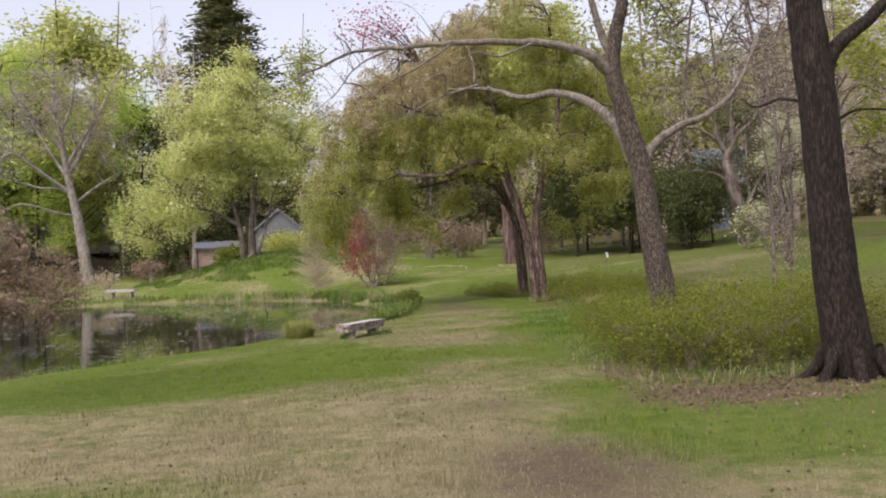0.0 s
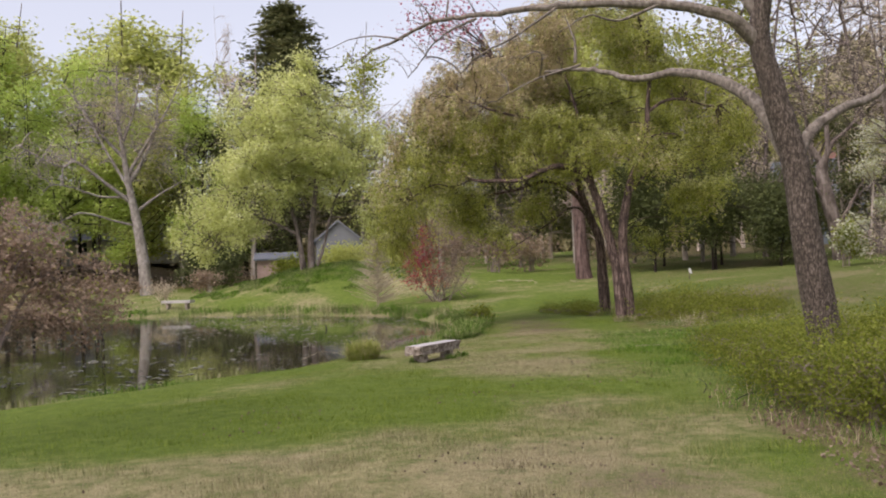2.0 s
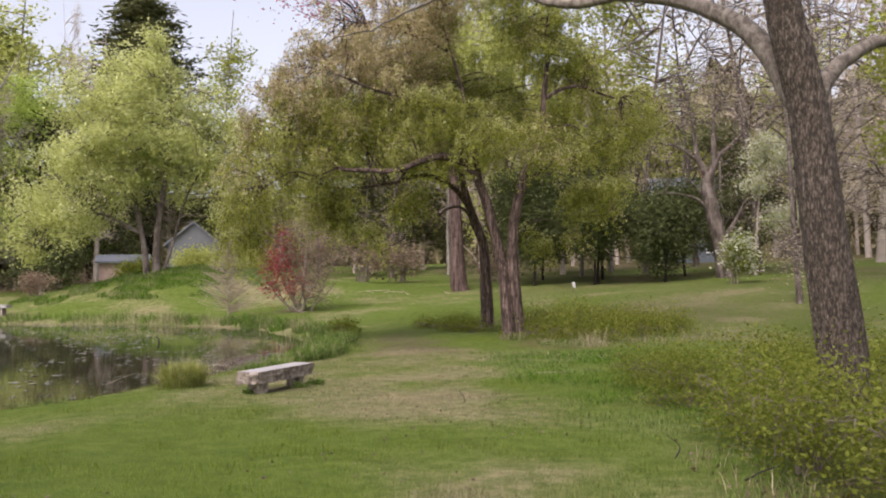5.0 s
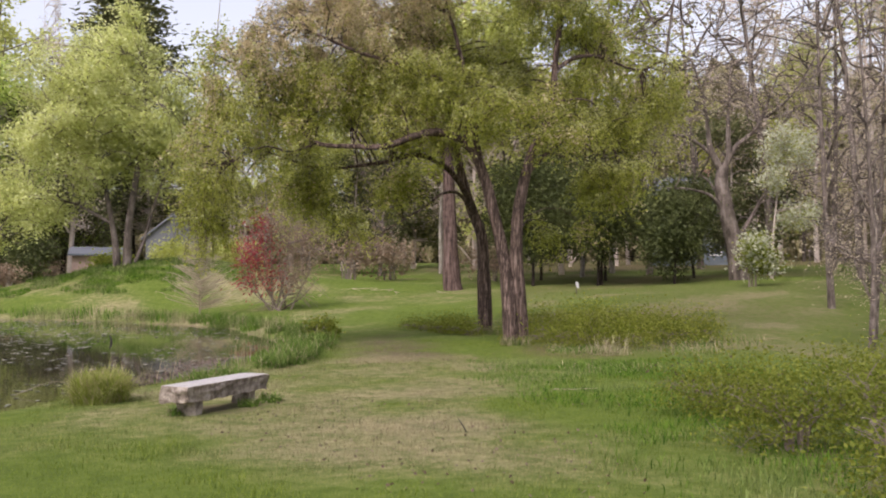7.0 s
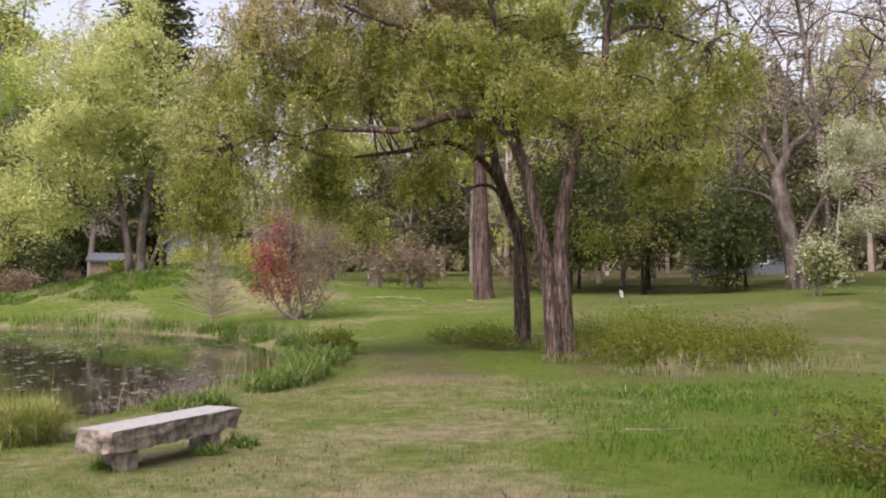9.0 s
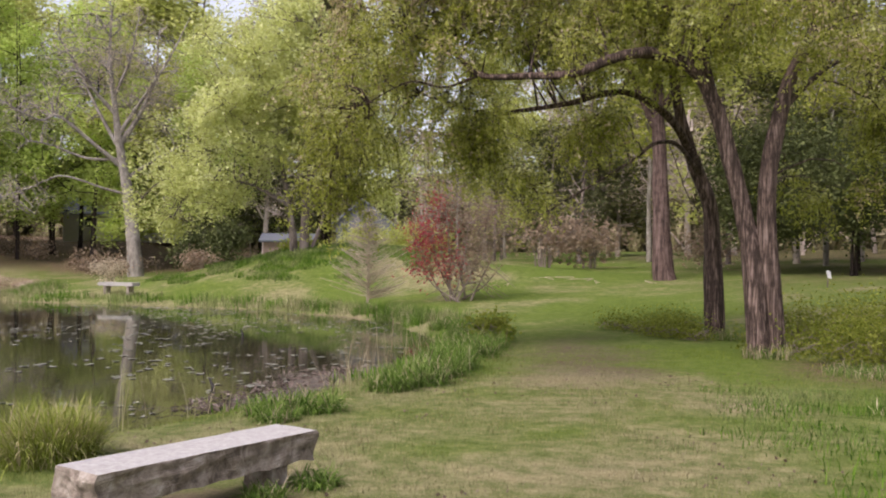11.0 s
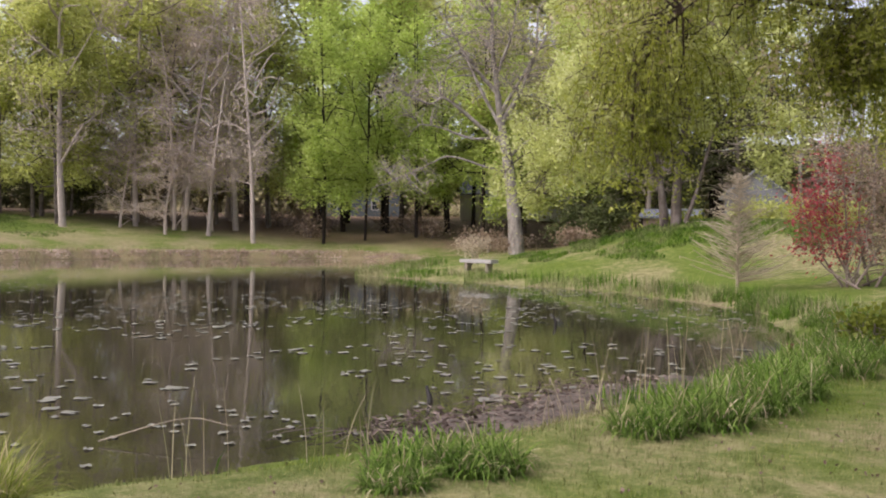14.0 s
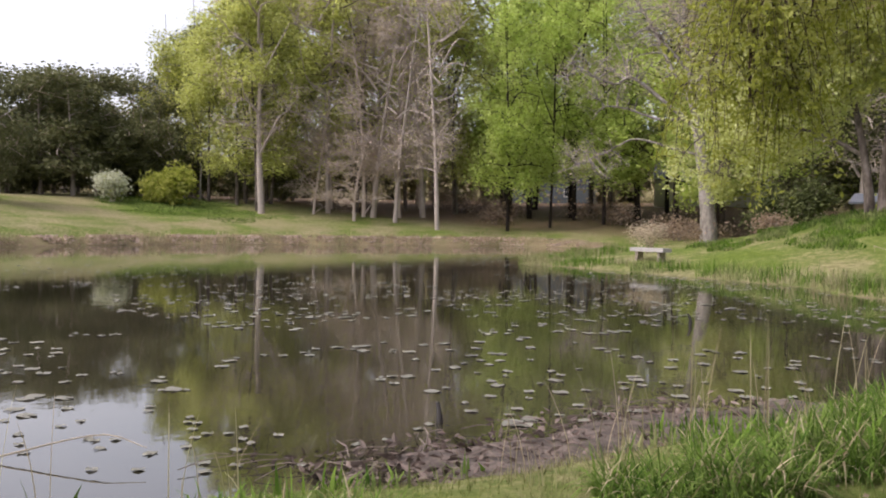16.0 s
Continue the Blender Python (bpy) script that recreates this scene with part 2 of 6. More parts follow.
GROUND, WATERY = ground_material(), water_material()
LAWN = blade_material("lawn_blades", ((0.074, 0.122, 0.014), (0.215, 0.275, 0.046)), ((0.14, 0.118, 0.066), (0.40, 0.35, 0.23)))
SEDGE = blade_material("sedge_blades", ((0.034, 0.09, 0.011), (0.165, 0.275, 0.04)), ((0.34, 0.27, 0.17), (0.60, 0.50, 0.36)))
TUSSOCK = blade_material("tussock_blades", ((0.12, 0.17, 0.02), (0.36, 0.42, 0.08)), ((0.34, 0.27, 0.15), (0.60, 0.50, 0.34)))
BARK_GREY = rough_material("grey_ridged_bark", [(0.045, 0.035, 0.028), (0.125, 0.10, 0.08), (0.245, 0.203, 0.168)], 34, (1, 1, 0.30), bump=1.0, depth=0.03, plates=42)
BARK_PALE = rough_material("pale_smooth_bark", [(0.15, 0.13, 0.112), (0.27, 0.24, 0.21), (0.39, 0.355, 0.32)], 3, (1, 1, 0.5), bump=0.3)
BARK_LIMB = rough_material("pale_limb_bark", [(0.075, 0.062, 0.05), (0.16, 0.135, 0.112), (0.255, 0.222, 0.19)], 16, (1, 1, 0.6), bump=0.6, depth=0.012)
BARK_DARK = rough_material("dark_furrowed_bark", [(0.013, 0.0095, 0.008), (0.036, 0.026, 0.021), (0.066, 0.05, 0.042)], 30, (1, 1, 0.2), bump=1.0, depth=0.03, plates=34)
BARK_RED = rough_material("shaggy_reddish_bark", [(0.035, 0.024, 0.019), (0.115, 0.08, 0.066), (0.235, 0.175, 0.15)], 14, (1, 1, 0.09), bump=1.0, depth=0.04, plates=20)
BARK_ROSE = rough_material("rose_brown_bark", [(0.03, 0.02, 0.017), (0.095, 0.062, 0.054), (0.18, 0.125, 0.11)], 9, (1, 1, 0.09), bump=1.0, depth=0.04)
BARK_WOOD = rough_material("brown_woodland_bark", [(0.05, 0.04, 0.034), (0.13, 0.105, 0.09), (0.24, 0.20, 0.18)], 4, (1, 1, 0.3), bump=0.4)
TWIG = plain_material("brown_twigs", (0.20, 0.16, 0.135), 0.9)
TWIG_GREY = plain_material("grey_twigs", (0.39, 0.33, 0.29), 0.9)
TWIG_ROSE = plain_material("rose_brown_twigs", (0.47, 0.39, 0.34), 0.9)
STRAW_TWIG = plain_material("straw_coloured_twigs", (0.35, 0.295, 0.215), 0.9)
LEAF_LIME = leaf_material("lime_spring_leaves", [(0.18, 0.22, 0.03), (0.35, 0.38, 0.07), (0.54, 0.53, 0.18)])
LEAF_PALE = leaf_material("pale_yellow_green_leaves", [(0.34, 0.38, 0.10), (0.58, 0.61, 0.23), (0.82, 0.83, 0.50)])
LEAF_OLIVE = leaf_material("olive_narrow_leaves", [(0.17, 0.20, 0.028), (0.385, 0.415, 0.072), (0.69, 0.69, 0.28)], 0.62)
LEAF_OLIVE_LIT = leaf_material("sky_lit_olive_leaves", [(0.30, 0.33, 0.09), (0.52, 0.54, 0.21), (0.76, 0.76, 0.43)], 0.5)
LEAF_BUFF = leaf_material("buff_catkins_and_leaves", [(0.36, 0.30, 0.14), (0.58, 0.48, 0.29), (0.80, 0.71, 0.52)])
LEAF_PINK = leaf_material("pink_blossom", [(0.38, 0.12, 0.16), (0.58, 0.26, 0.30)])
LEAF_RED = leaf_material("dark_red_leaves", [(0.20, 0.025, 0.038), (0.42, 0.075, 0.09), (0.50, 0.16, 0.155)])
LEAF_BROWN = leaf_material("brown_buds_and_old_leaves", [(0.19, 0.13, 0.09), (0.34, 0.25, 0.18), (0.52, 0.42, 0.33)])
LEAF_BUD = leaf_material("grey_brown_buds", [(0.36, 0.29, 0.23), (0.56, 0.47, 0.36), (0.66, 0.60, 0.42)])
# blue is raised in the next two leaf colours to imitate distance haze
LEAF_GREEN = leaf_material("bright_green_leaves", [(0.27, 0.37, 0.075), (0.49, 0.60, 0.15), (0.70, 0.77, 0.31)], 0.64)
LEAF_YELLOW = leaf_material("yellow_green_leaves", [(0.31, 0.345, 0.08), (0.52, 0.55, 0.165), (0.69, 0.71, 0.34)], 0.62)
LEAF_DARK = leaf_material("dark_evergreen_leaves", [(0.032, 0.043, 0.013), (0.078, 0.095, 0.028), (0.15, 0.165, 0.055)], 0.2)
LEAF_CEDAR = leaf_material("brownish_evergreen_foliage", [(0.06, 0.07, 0.028), (0.13, 0.14, 0.056), (0.23, 0.22, 0.10)], 0.25)
LEAF_SHRUB = leaf_material("shrub_leaves", [(0.085, 0.113, 0.013), (0.19, 0.222, 0.027), (0.36, 0.38, 0.08)])
LEAF_FAR = leaf_material("mixed_distant_foliage", [(0.10, 0.085, 0.05), (0.24, 0.22, 0.09), (0.34, 0.29, 0.20), (0.44, 0.44, 0.17)], 0.3)
LEAF_BANK = leaf_material("bleached_bank_leaves", [(0.28, 0.20, 0.155), (0.52, 0.40, 0.325), (0.72, 0.60, 0.51)], 0.1)
LEAF_WHITE = leaf_material("white_blossom", [(0.42, 0.45, 0.28), (0.72, 0.72, 0.60)])
LEAF_LITTER = leaf_material("dry_leaf_litter", [(0.06, 0.04, 0.028), (0.14, 0.096, 0.07), (0.28, 0.212, 0.16)], 0.1)
FAR_CANOPY = rough_material("far_canopy_foliage", [(0.08, 0.07, 0.042), (0.20, 0.18, 0.085), (0.34, 0.30, 0.19)], 0.5, bump=1.0, depth=1.0)
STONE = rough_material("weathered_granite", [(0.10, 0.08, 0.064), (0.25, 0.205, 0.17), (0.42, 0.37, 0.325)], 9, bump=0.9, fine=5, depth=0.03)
STONE_TOP = rough_material("pale_granite", [(0.31, 0.29, 0.28), (0.37, 0.35, 0.34), (0.44, 0.42, 0.41)], 30, bump=0.25, depth=0.006)
WET_LEAF = leaf_material("wet_rotting_leaves", [(0.06, 0.042, 0.034), (0.16, 0.12, 0.10), (0.32, 0.26, 0.22)], 0.05)
MUD = rough_material("wet_mud", [(0.035, 0.027, 0.022), (0.085, 0.066, 0.054), (0.17, 0.135, 0.112)], 7, rough=0.6, bump=0.8, depth=0.04)
PAD = plain_material("floating_leaf", (0.175, 0.172, 0.135), 0.75, vary=0.45, scale=0.7)
SIDING_GREY = plain_material("grey_siding", (0.15, 0.155, 0.165), 0.7, vary=0.08)
SIDING_WHITE = plain_material("white_siding", (0.52, 0.52, 0.51), 0.7, vary=0.05)
SIDING_PINK = plain_material("faded_brown_boards", (0.34, 0.24, 0.21), 0.8)
SIDING_BLUE = plain_material("blue_grey_siding", (0.13, 0.155, 0.175), 0.7)
SHINGLE = plain_material("grey_shingle", (0.21, 0.22, 0.25), 0.85, scale=9)
SHINGLE_DARK = plain_material("dark_shingle", (0.10, 0.11, 0.13), 0.85, scale=9)
GLASS = plain_material("dark_window_glass", (0.04, 0.05, 0.06), 0.08)
TRIM = plain_material("white_trim", (0.78, 0.78, 0.76), 0.6, vary=0.03)
DARK = plain_material("blackened_wood", (0.02, 0.017, 0.015), 0.8)
BRICK = plain_material("chimney_brick", (0.28, 0.15, 0.12), 0.9)


# ---- mesh helpers ----
def mesh_of(name, verts, faces, material, smooth=False):
    """A mesh from numpy arrays: verts (n, 3), faces (m, 3 or 4)."""
    verts, faces = np.asarray(verts, np.float32), np.asarray(faces, np.int32)
    me = bpy.data.meshes.new(name)
    k = faces.shape[1]
    me.vertices.add(len(verts))
    me.vertices.foreach_set("co", verts.ravel())
    me.loops.add(faces.size)
    me.loops.foreach_set("vertex_index", faces.ravel())
    me.polygons.add(len(faces))
    me.polygons.foreach_set("loop_start", np.arange(0, faces.size, k, dtype=np.int32))
    me.polygons.foreach_set("use_smooth", np.full(len(faces), smooth))
    me.update(calc_edges=True)
    me.materials.append(material)
    return me


def mesh_part(name, verts, faces, material, parent=None, label="", smooth=False):
    ob = new(name, mesh_of(name, verts, faces, material, smooth))
    if parent:
        ob.parent = parent
    return tagged(ob, label)


def part(name, bm, material, parent=None, label="", smooth=False):
    me = bpy.data.meshes.new(name)
    bm.to_mesh(me)
    bm.free()
    me.materials.append(material)
    for p in me.polygons:
        p.use_smooth = smooth
    ob = new(name, me)
    if parent:
        ob.parent = parent
    return tagged(ob, label)


def thing(name, m, label, category, group="", kind=""):
    ob = new(name)
    ob.matrix_world = m
    return tagged(ob, label, category, group, kind)


def box(bm, lo, hi, m=Matrix()):
    v = [bm.verts.new(m @ Vector((x, y, z))) for z in (lo[2], hi[2]) for y in (lo[1], hi[1]) for x in (lo[0], hi[0])]
    for f in ((0, 2, 3, 1), (4, 5, 7, 6), (0, 1, 5, 4), (2, 6, 7, 3), (0, 4, 6, 2), (1, 3, 7, 5)):
        bm.faces.new([v[i] for i in f])
    return v


def tubes(pts, rad, k=5, rough=0.0):
    """Swept tubes: pts (p, n, 3), rad (p, n). Gives verts and quads."""
    pts, rad = np.asarray(pts, float), np.asarray(rad, float)
    p, n, _ = pts.shape
    tan = np.gradient(pts, axis=1)
    tan /= np.linalg.norm(tan, axis=2, keepdims=True) + 1e-9
    ref = np.where(np.abs(tan[:, :1, 2:3]) > 0.75, np.array([1.0, 0, 0]), np.array([0, 0, 1.0]))
    side = np.cross(tan, np.broadcast_to(ref, tan.shape))
    side /= np.linalg.norm(side, axis=2, keepdims=True) + 1e-9
    up = np.cross(side, tan)
    a = np.linspace(0, 2 * np.pi, k, endpoint=False)
    r = np.broadcast_to(rad[:, :, None], (p, n, k)).copy()
    if rough:
        along = np.cumsum(np.linalg.norm(np.diff(pts, axis=1, prepend=pts[:, :1]), axis=2), axis=1)
        cell = np.broadcast_to(np.round(a / (2 * np.pi) * 14)[None, None], r.shape)
        r *= 1 + rough * (vnoise(cell * 1.0, along[:, :, None] + 0 * r, 0.9, 5) - 0.5) + rough * (vnoise(np.cos(a) * 2 + 9 + 0 * r, np.sin(a) * 2 + along[:, :, None] * 1.2, 1.0, 6) - 0.5)
    v = pts[:, :, None] + r[..., None] * (np.cos(a)[None, None, :, None] * side[:, :, None] + np.sin(a)[None, None, :, None] * up[:, :, None])
    i = (np.arange(p)[:, None, None] * n + np.arange(n - 1)[None, :, None]) * k
    j, j2 = np.arange(k)[None, None], (np.arange(k)[None, None] + 1) % k
    f = np.stack([i + j, i + j2, i + k + j2, i + k + j], -1).reshape(-1, 4)
    return v.reshape(-1, 3), f


def joined(pieces):
    v, f, o = [], [], 0
    for a, b in pieces:
        v.append(a)
        f.append(b + o)
        o += len(a)
    return np.concatenate(v), np.concatenate(f)


def smooth_path(ctrl, n):
    """n points of a Catmull-Rom curve through the control points."""
    c = np.asarray(ctrl, float)
    c = np.vstack([2 * c[0] - c[1], c, 2 * c[-1] - c[-2]])
    t = np.linspace(0, len(c) - 3 - 1e-6, n)
    i = t.astype(int)
    u = (t - i)[:, None]
    p0, p1, p2, p3 = c[i], c[i + 1], c[i + 2], c[i + 3]
    return 0.5 * (2 * p1 + (p2 - p0) * u + (2 * p0 - 5 * p1 + 4 * p2 - p3) * u ** 2 + (3 * p1 - p0 - 3 * p2 + p3) * u ** 3)


def leaves(centres, size, ratio=0.5, droop=0.0, fold=0.25):
    """Folded leaf blades at the centres: one quad each."""
    n = len(centres)
    d = rng.normal(size=(n, 3))
    d[:, 2] = d[:, 2] * 0.6 - droop
    d /= np.linalg.norm(d, axis=1, keepdims=True)
    s = np.cross(d, rng.normal(size=(n, 3)))
    s /= np.linalg.norm(s, axis=1, keepdims=True) + 1e-9
    w = np.cross(d, s)
    z = (size * rng.uniform(0.6, 1.4, n))[:, None]
    c = np.asarray(centres)
    v = np.stack([c - 0.5 * z * d, c + 0.5 * z * ratio * s + fold * 0.3 * z * w, c + 0.5 * z * d, c - 0.5 * z * ratio * s + fold * 0.3 * z * w], 1)
    return v.reshape(-1, 3), np.arange(4 * n).reshape(-1, 4)


def in_blobs(blobs, n, shell=0.45):
    """Random points in ellipsoids (x, y, z, rx, ry, rz), more of them towards the outside."""
    b = np.asarray(blobs, float)
    vol = b[:, 3] * b[:, 4] * b[:, 5]
    k = rng.choice(len(b), n, p=vol / vol.sum())
    d = rng.normal(size=(n, 3))
    d /= np.linalg.norm(d, axis=1, keepdims=True)
    r = rng.uniform(0, 1, n) ** shell
    return b[k, :3] + d * r[:, None] * b[k, 3:]


def connect(nodes, node_rad, targets, r_tip, sag=0.0, npt=6, bend=0.14, share=0.6):
    """Branches that leave the nearest nodes and end in the targets."""
    pts, rads = [], []
    for t in targets:
        d = np.linalg.norm(nodes - t, axis=1) + 0.5 * np.clip(nodes[:, 2] - t[2], 0, 9)
        i = int(np.argmin(d))
        a = nodes[i]
        length = np.linalg.norm(t - a)
        mid = (a + t) / 2 + rng.normal(size=3) * bend * length + np.array([0, 0, 0.16 * length - sag * length])
        u = np.linspace(0, 1, npt)[:, None]
        pts.append((1 - u) ** 2 * a + 2 * u * (1 - u) * mid + u ** 2 * t)
        r0 = max(r_tip * 1.3, min(share * node_rad[i], r_tip + 0.016 * length))
        rads.append(r0 + (r_tip - r0) * u[:, 0] ** 0.8)
    return np.array(pts), np.array(rads)


def grow(limbs, blobs, boughs, twigs, r_bough=0.02, r_twig=0.008, sag=0.0, shell=0.5, k=12, rough=0.08, step=0.35, twig_k=3, npt=6, crook=1.0):
    """The wood of a tree: limbs as given (control points, first and last radius), then boughs and twigs grown into the blobs.
    Gives the pieces of wood and the points of the twigs, for leaves."""
    wood, nodes, nrad = [], [], []
    for ctrl, r0, r1 in limbs:
        c = np.asarray(ctrl, float)
        n = max(8, int(np.linalg.norm(np.diff(c, axis=0), axis=1).sum() / step))
        p = smooth_path(c, n)
        u = np.linspace(0, 1, n)
        r = r0 + (r1 - r0) * u ** 0.85
        p += np.cumsum(rng.normal(size=p.shape), axis=0) * 0.006 * (crook if r0 < 0.2 else 1.0) * np.clip(u, 0, 1)[:, None]
        wood.append(tubes(p[None], r[None], k if r0 > 0.06 else 7, rough))
        nodes.append(p[n // 4:])
        nrad.append(r[n // 4:])
    nodes, nrad = np.concatenate(nodes), np.concatenate(nrad)
    tips = []
    if boughs:
        bp, br = connect(nodes, nrad, in_blobs(blobs, boughs, 0.6), r_bough, sag * 0.5, 8)
        wood.append(tubes(bp, br, 5))
        nodes, nrad = np.concatenate([nodes, bp[:, 2:].reshape(-1, 3)]), np.concatenate([nrad, br[:, 2:].ravel()])
    if twigs:
        tp, tr = connect(nodes, nrad, in_blobs(blobs, twigs, shell), r_twig, sag, npt)
        wood.append(tubes(tp, tr, twig_k))
        tips = tp
    return wood, tips


def spray(tips, per, spread, hang=0.0, from_point=2):
    """Leaf centres scattered along the outer part of the twigs."""
    if len(tips) == 0:
        return np.zeros((0, 3))
    q = tips[:, from_point:].reshape(-1, 3)
    c = np.repeat(q, per, axis=0)
    c = c + rng.normal(size=c.shape) * spread
    c[:, 2] -= np.abs(rng.normal(size=len(c))) * hang
    return c


def clumped(c, size, low=0.42, share=0.6, seed=88):
    """Thins leaves out between clumps."""
    k = 0.5 * vnoise(c[:, 0] + 0.6 * c[:, 2], c[:, 1] + 7.3 * c[:, 2] / size * 0.2, size, seed) + 0.5 * vnoise(c[:, 0] - 0.5 * c[:, 1], c[:, 2] + 0.2 * c[:, 1], size, seed + 1)
    return c[(k > low) | (rng.random(len(c)) > share)]


def plant(name, base, wood, bark, crowns, label, category, group="", part_name="trunk"):
    """A tree or shrub: an Empty at its foot, its wood and its crowns. crowns: (part name, centres, size, ratio, droop, material, label)."""
    b = np.array(base, float)
    top = thing(name, Matrix.Translation(base), label, category, group)
    if wood:
        v, f = joined(wood)
        mesh_part(part_name, v - b, f, bark, top, smooth=True)
    for pn, c, size, ratio, droop, material, lab in crowns:
        if len(c):
            v, f = leaves(c, size, ratio, droop)
            mesh_part(pn, v - b, f, material, top, lab)
    return top


# ---- ground, one sheet to the horizon ----
def steps(lo, hi, fine, far):
    inner = np.arange(lo, hi + fine / 2, fine)
    out, s, v = [], fine, 0.0
    while v < far:
        s *= 1.25
        v += s
        out.append(v)
    out = np.array(out)
    return np.concatenate([lo - out[::-1], inner, hi + out])


def cover_of(x, y):
    """Shares of straw, bare soil with some painted shade, and leaf litter."""
    d = shore_distance(x, y)
    n1, n2 = vnoise(x, y, 2.6, 21), vnoise(x, y, 7, 22)

    def spot(cx, cy, rx, ry):
        return np.exp(-(((x - cx) / rx) ** 2 + ((y - cy) / ry) ** 2))
    lane = np.exp(-((x - 0.6) / 1.6) ** 2) * ease(18, 24, y) * ease(46, 32, y) * (0.35 + 1.1 * vnoise(x, y, 1.1, 24))
    straw = 0.8 * spot(-5.5, 10.8, 4.6, 3.4) + 0.75 * spot(0, 4, 5, 4.5) + 0.5 * spot(0.2, 11, 1.4, 5) + 0.5 * lane + 0.32 * spot(0.6, 26.5, 2.6, 4) * (0.3 + 1.2 * vnoise(x, y, 1.5, 25))
    straw = straw + 0.15 * spot(5, 6, 3, 4) - 0.5 * spot(-2.3, 15.5, 2.4, 3.2) - 0.4 * spot(2.0, 9.3, 1.0, 2.2) - 0.5 * spot(2.6, 24, 1.6, 7)
    straw = straw - 1.1 * spot(-3.6, 5.9, 1.7, 0.85) - 0.35 * spot(5.2, 8.2, 2.4, 1.6)
    west = ease(-36, -40, x) * ease(30, 38, y)
    straw = straw * 1.05 + 0.08 + west * 1.2 * ease(2.6, 0.8, d) + 0.3 * ease(1.3, 0.2, d) + 0.12
    straw = straw + 0.34 * (vnoise(x, y, 1.7, 27) - 0.45) + 0.26 * (vnoise(x, y, 0.6, 28) - 0.5)
    # the long spot is worn path plus painted shade of the willowy tree
    dirt_shade = 0.95 * spot(0.85, 7.0, 0.75, 1.4) + 0.6 * spot(0.5, 10.6, 0.8, 0.7) + 0.95 * spot(0.5, 34.8, 1.4, 5.0) * (0.5 + 0.7 * vnoise(x, y, 0.8, 26)) + 1.2 * ease(0.15, -0.6, d)
    # soil mixed in over the field also stands in for the trees' shade
    field = ease(3.5, 6, x) * ease(18, 24, y) * ease(110, 80, y)
    woodside = ease(-38, -44, x) * ease(2.5, 5, d) * ease(34, 44, y)
    straw = straw - 0.05 * field + 0.35 * woodside 
    # the last spot darkens the ground for the shadow below the bench
    dirt_shade = dirt_shade + (0.34 * field + 0.22 * woodside) * (0.4 + 1.2 * n2) + 0.35 * spot(5.0, 9.0, 2.4, 1.6) + 0.25 * spot(2.2, 6.2, 2.5, 2) + 1.0 * spot(-2.34, 23.93, 0.65, 0.65)
    litter = 0.9 * spot(3.7, 10.4, 1.7, 0.8) + 0.8 * spot(2.75, 13.2, 0.55, 2.3) + 0.45 * ease(2.8, 3.8, x) * ease(10.4, 11.6, y) * ease(23, 19, y) * ease(14, 9, x)
    litter = litter + 0.8 * spot(4.6, 33, 1.3, 2.2) + 0.75 * ease(89, 98, y - 0.25 * (x + 36)) * ease(-22, -28, x) + 0.6 * ease(74, 84, y) * ease(8, 14, x) + 0.35 * spot(14, 60, 9, 7)
    litter = litter + 0.45 * west * ease(2.4, 1.2, d) + 0.5 * ease(-64, -74, x) * ease(74, 84, y)
    lush = spot(-84, 66.5, 10, 5.5)
    straw, dirt_shade = straw - 1.2 * lush + 0.7 * spot(-72, 68, 3, 4.5) + 0.6 * spot(-97, 56, 10, 5), dirt_shade - 0.8 * lush
    dry = np.clip(straw * 0.92 + 0.85 * (n1 - 0.5) + 0.5 * (n2 - 0.5) + 0.5 * (vnoise(x, y, 1.0, 26) - 0.5), 0, 1)
    return np.stack([dry, np.clip(dirt_shade, 0, 1), np.clip(litter, 0, 1), np.ones_like(dry)], -1)


gx, gy = steps(-76, 28, 0.5, 2500), steps(2, 92, 0.5, 2500)
X, Y = np.meshgrid(gx, gy)
Z = ground_height(X, Y)
nx, ny = len(gx), len(gy)
i = (np.arange(ny - 1)[:, None] * nx + np.arange(nx - 1)[None]).ravel()
ground = mesh_part("ground", np.stack([X, Y, Z], -1).reshape(-1, 3), np.stack([i, i + 1, i + nx + 1, i + nx], -1), GROUND, smooth=True)
tagged(ground, "uneven lawn of green and straw-coloured grass with bare soil", "ground", kind="structure")
col = ground.data.color_attributes.new("cover", "FLOAT_COLOR", "POINT")
col.data.foreach_set("color", cover_of(X, Y).reshape(-1).astype(np.float32))

wx, wy = np.meshgrid(np.linspace(-68, 0, 51), np.linspace(8, 90, 65))
i = (np.arange(64)[:, None] * 51 + np.arange(50)[None]).ravel()
water = mesh_part("water", np.stack([wx, wy, 0 * wx + WATER], -1).reshape(-1, 3), np.stack([i, i + 1, i + 52, i + 51], -1), WATERY)
tagged(water, "still dark brown pond water that mirrors the trees", "water", kind="structure")


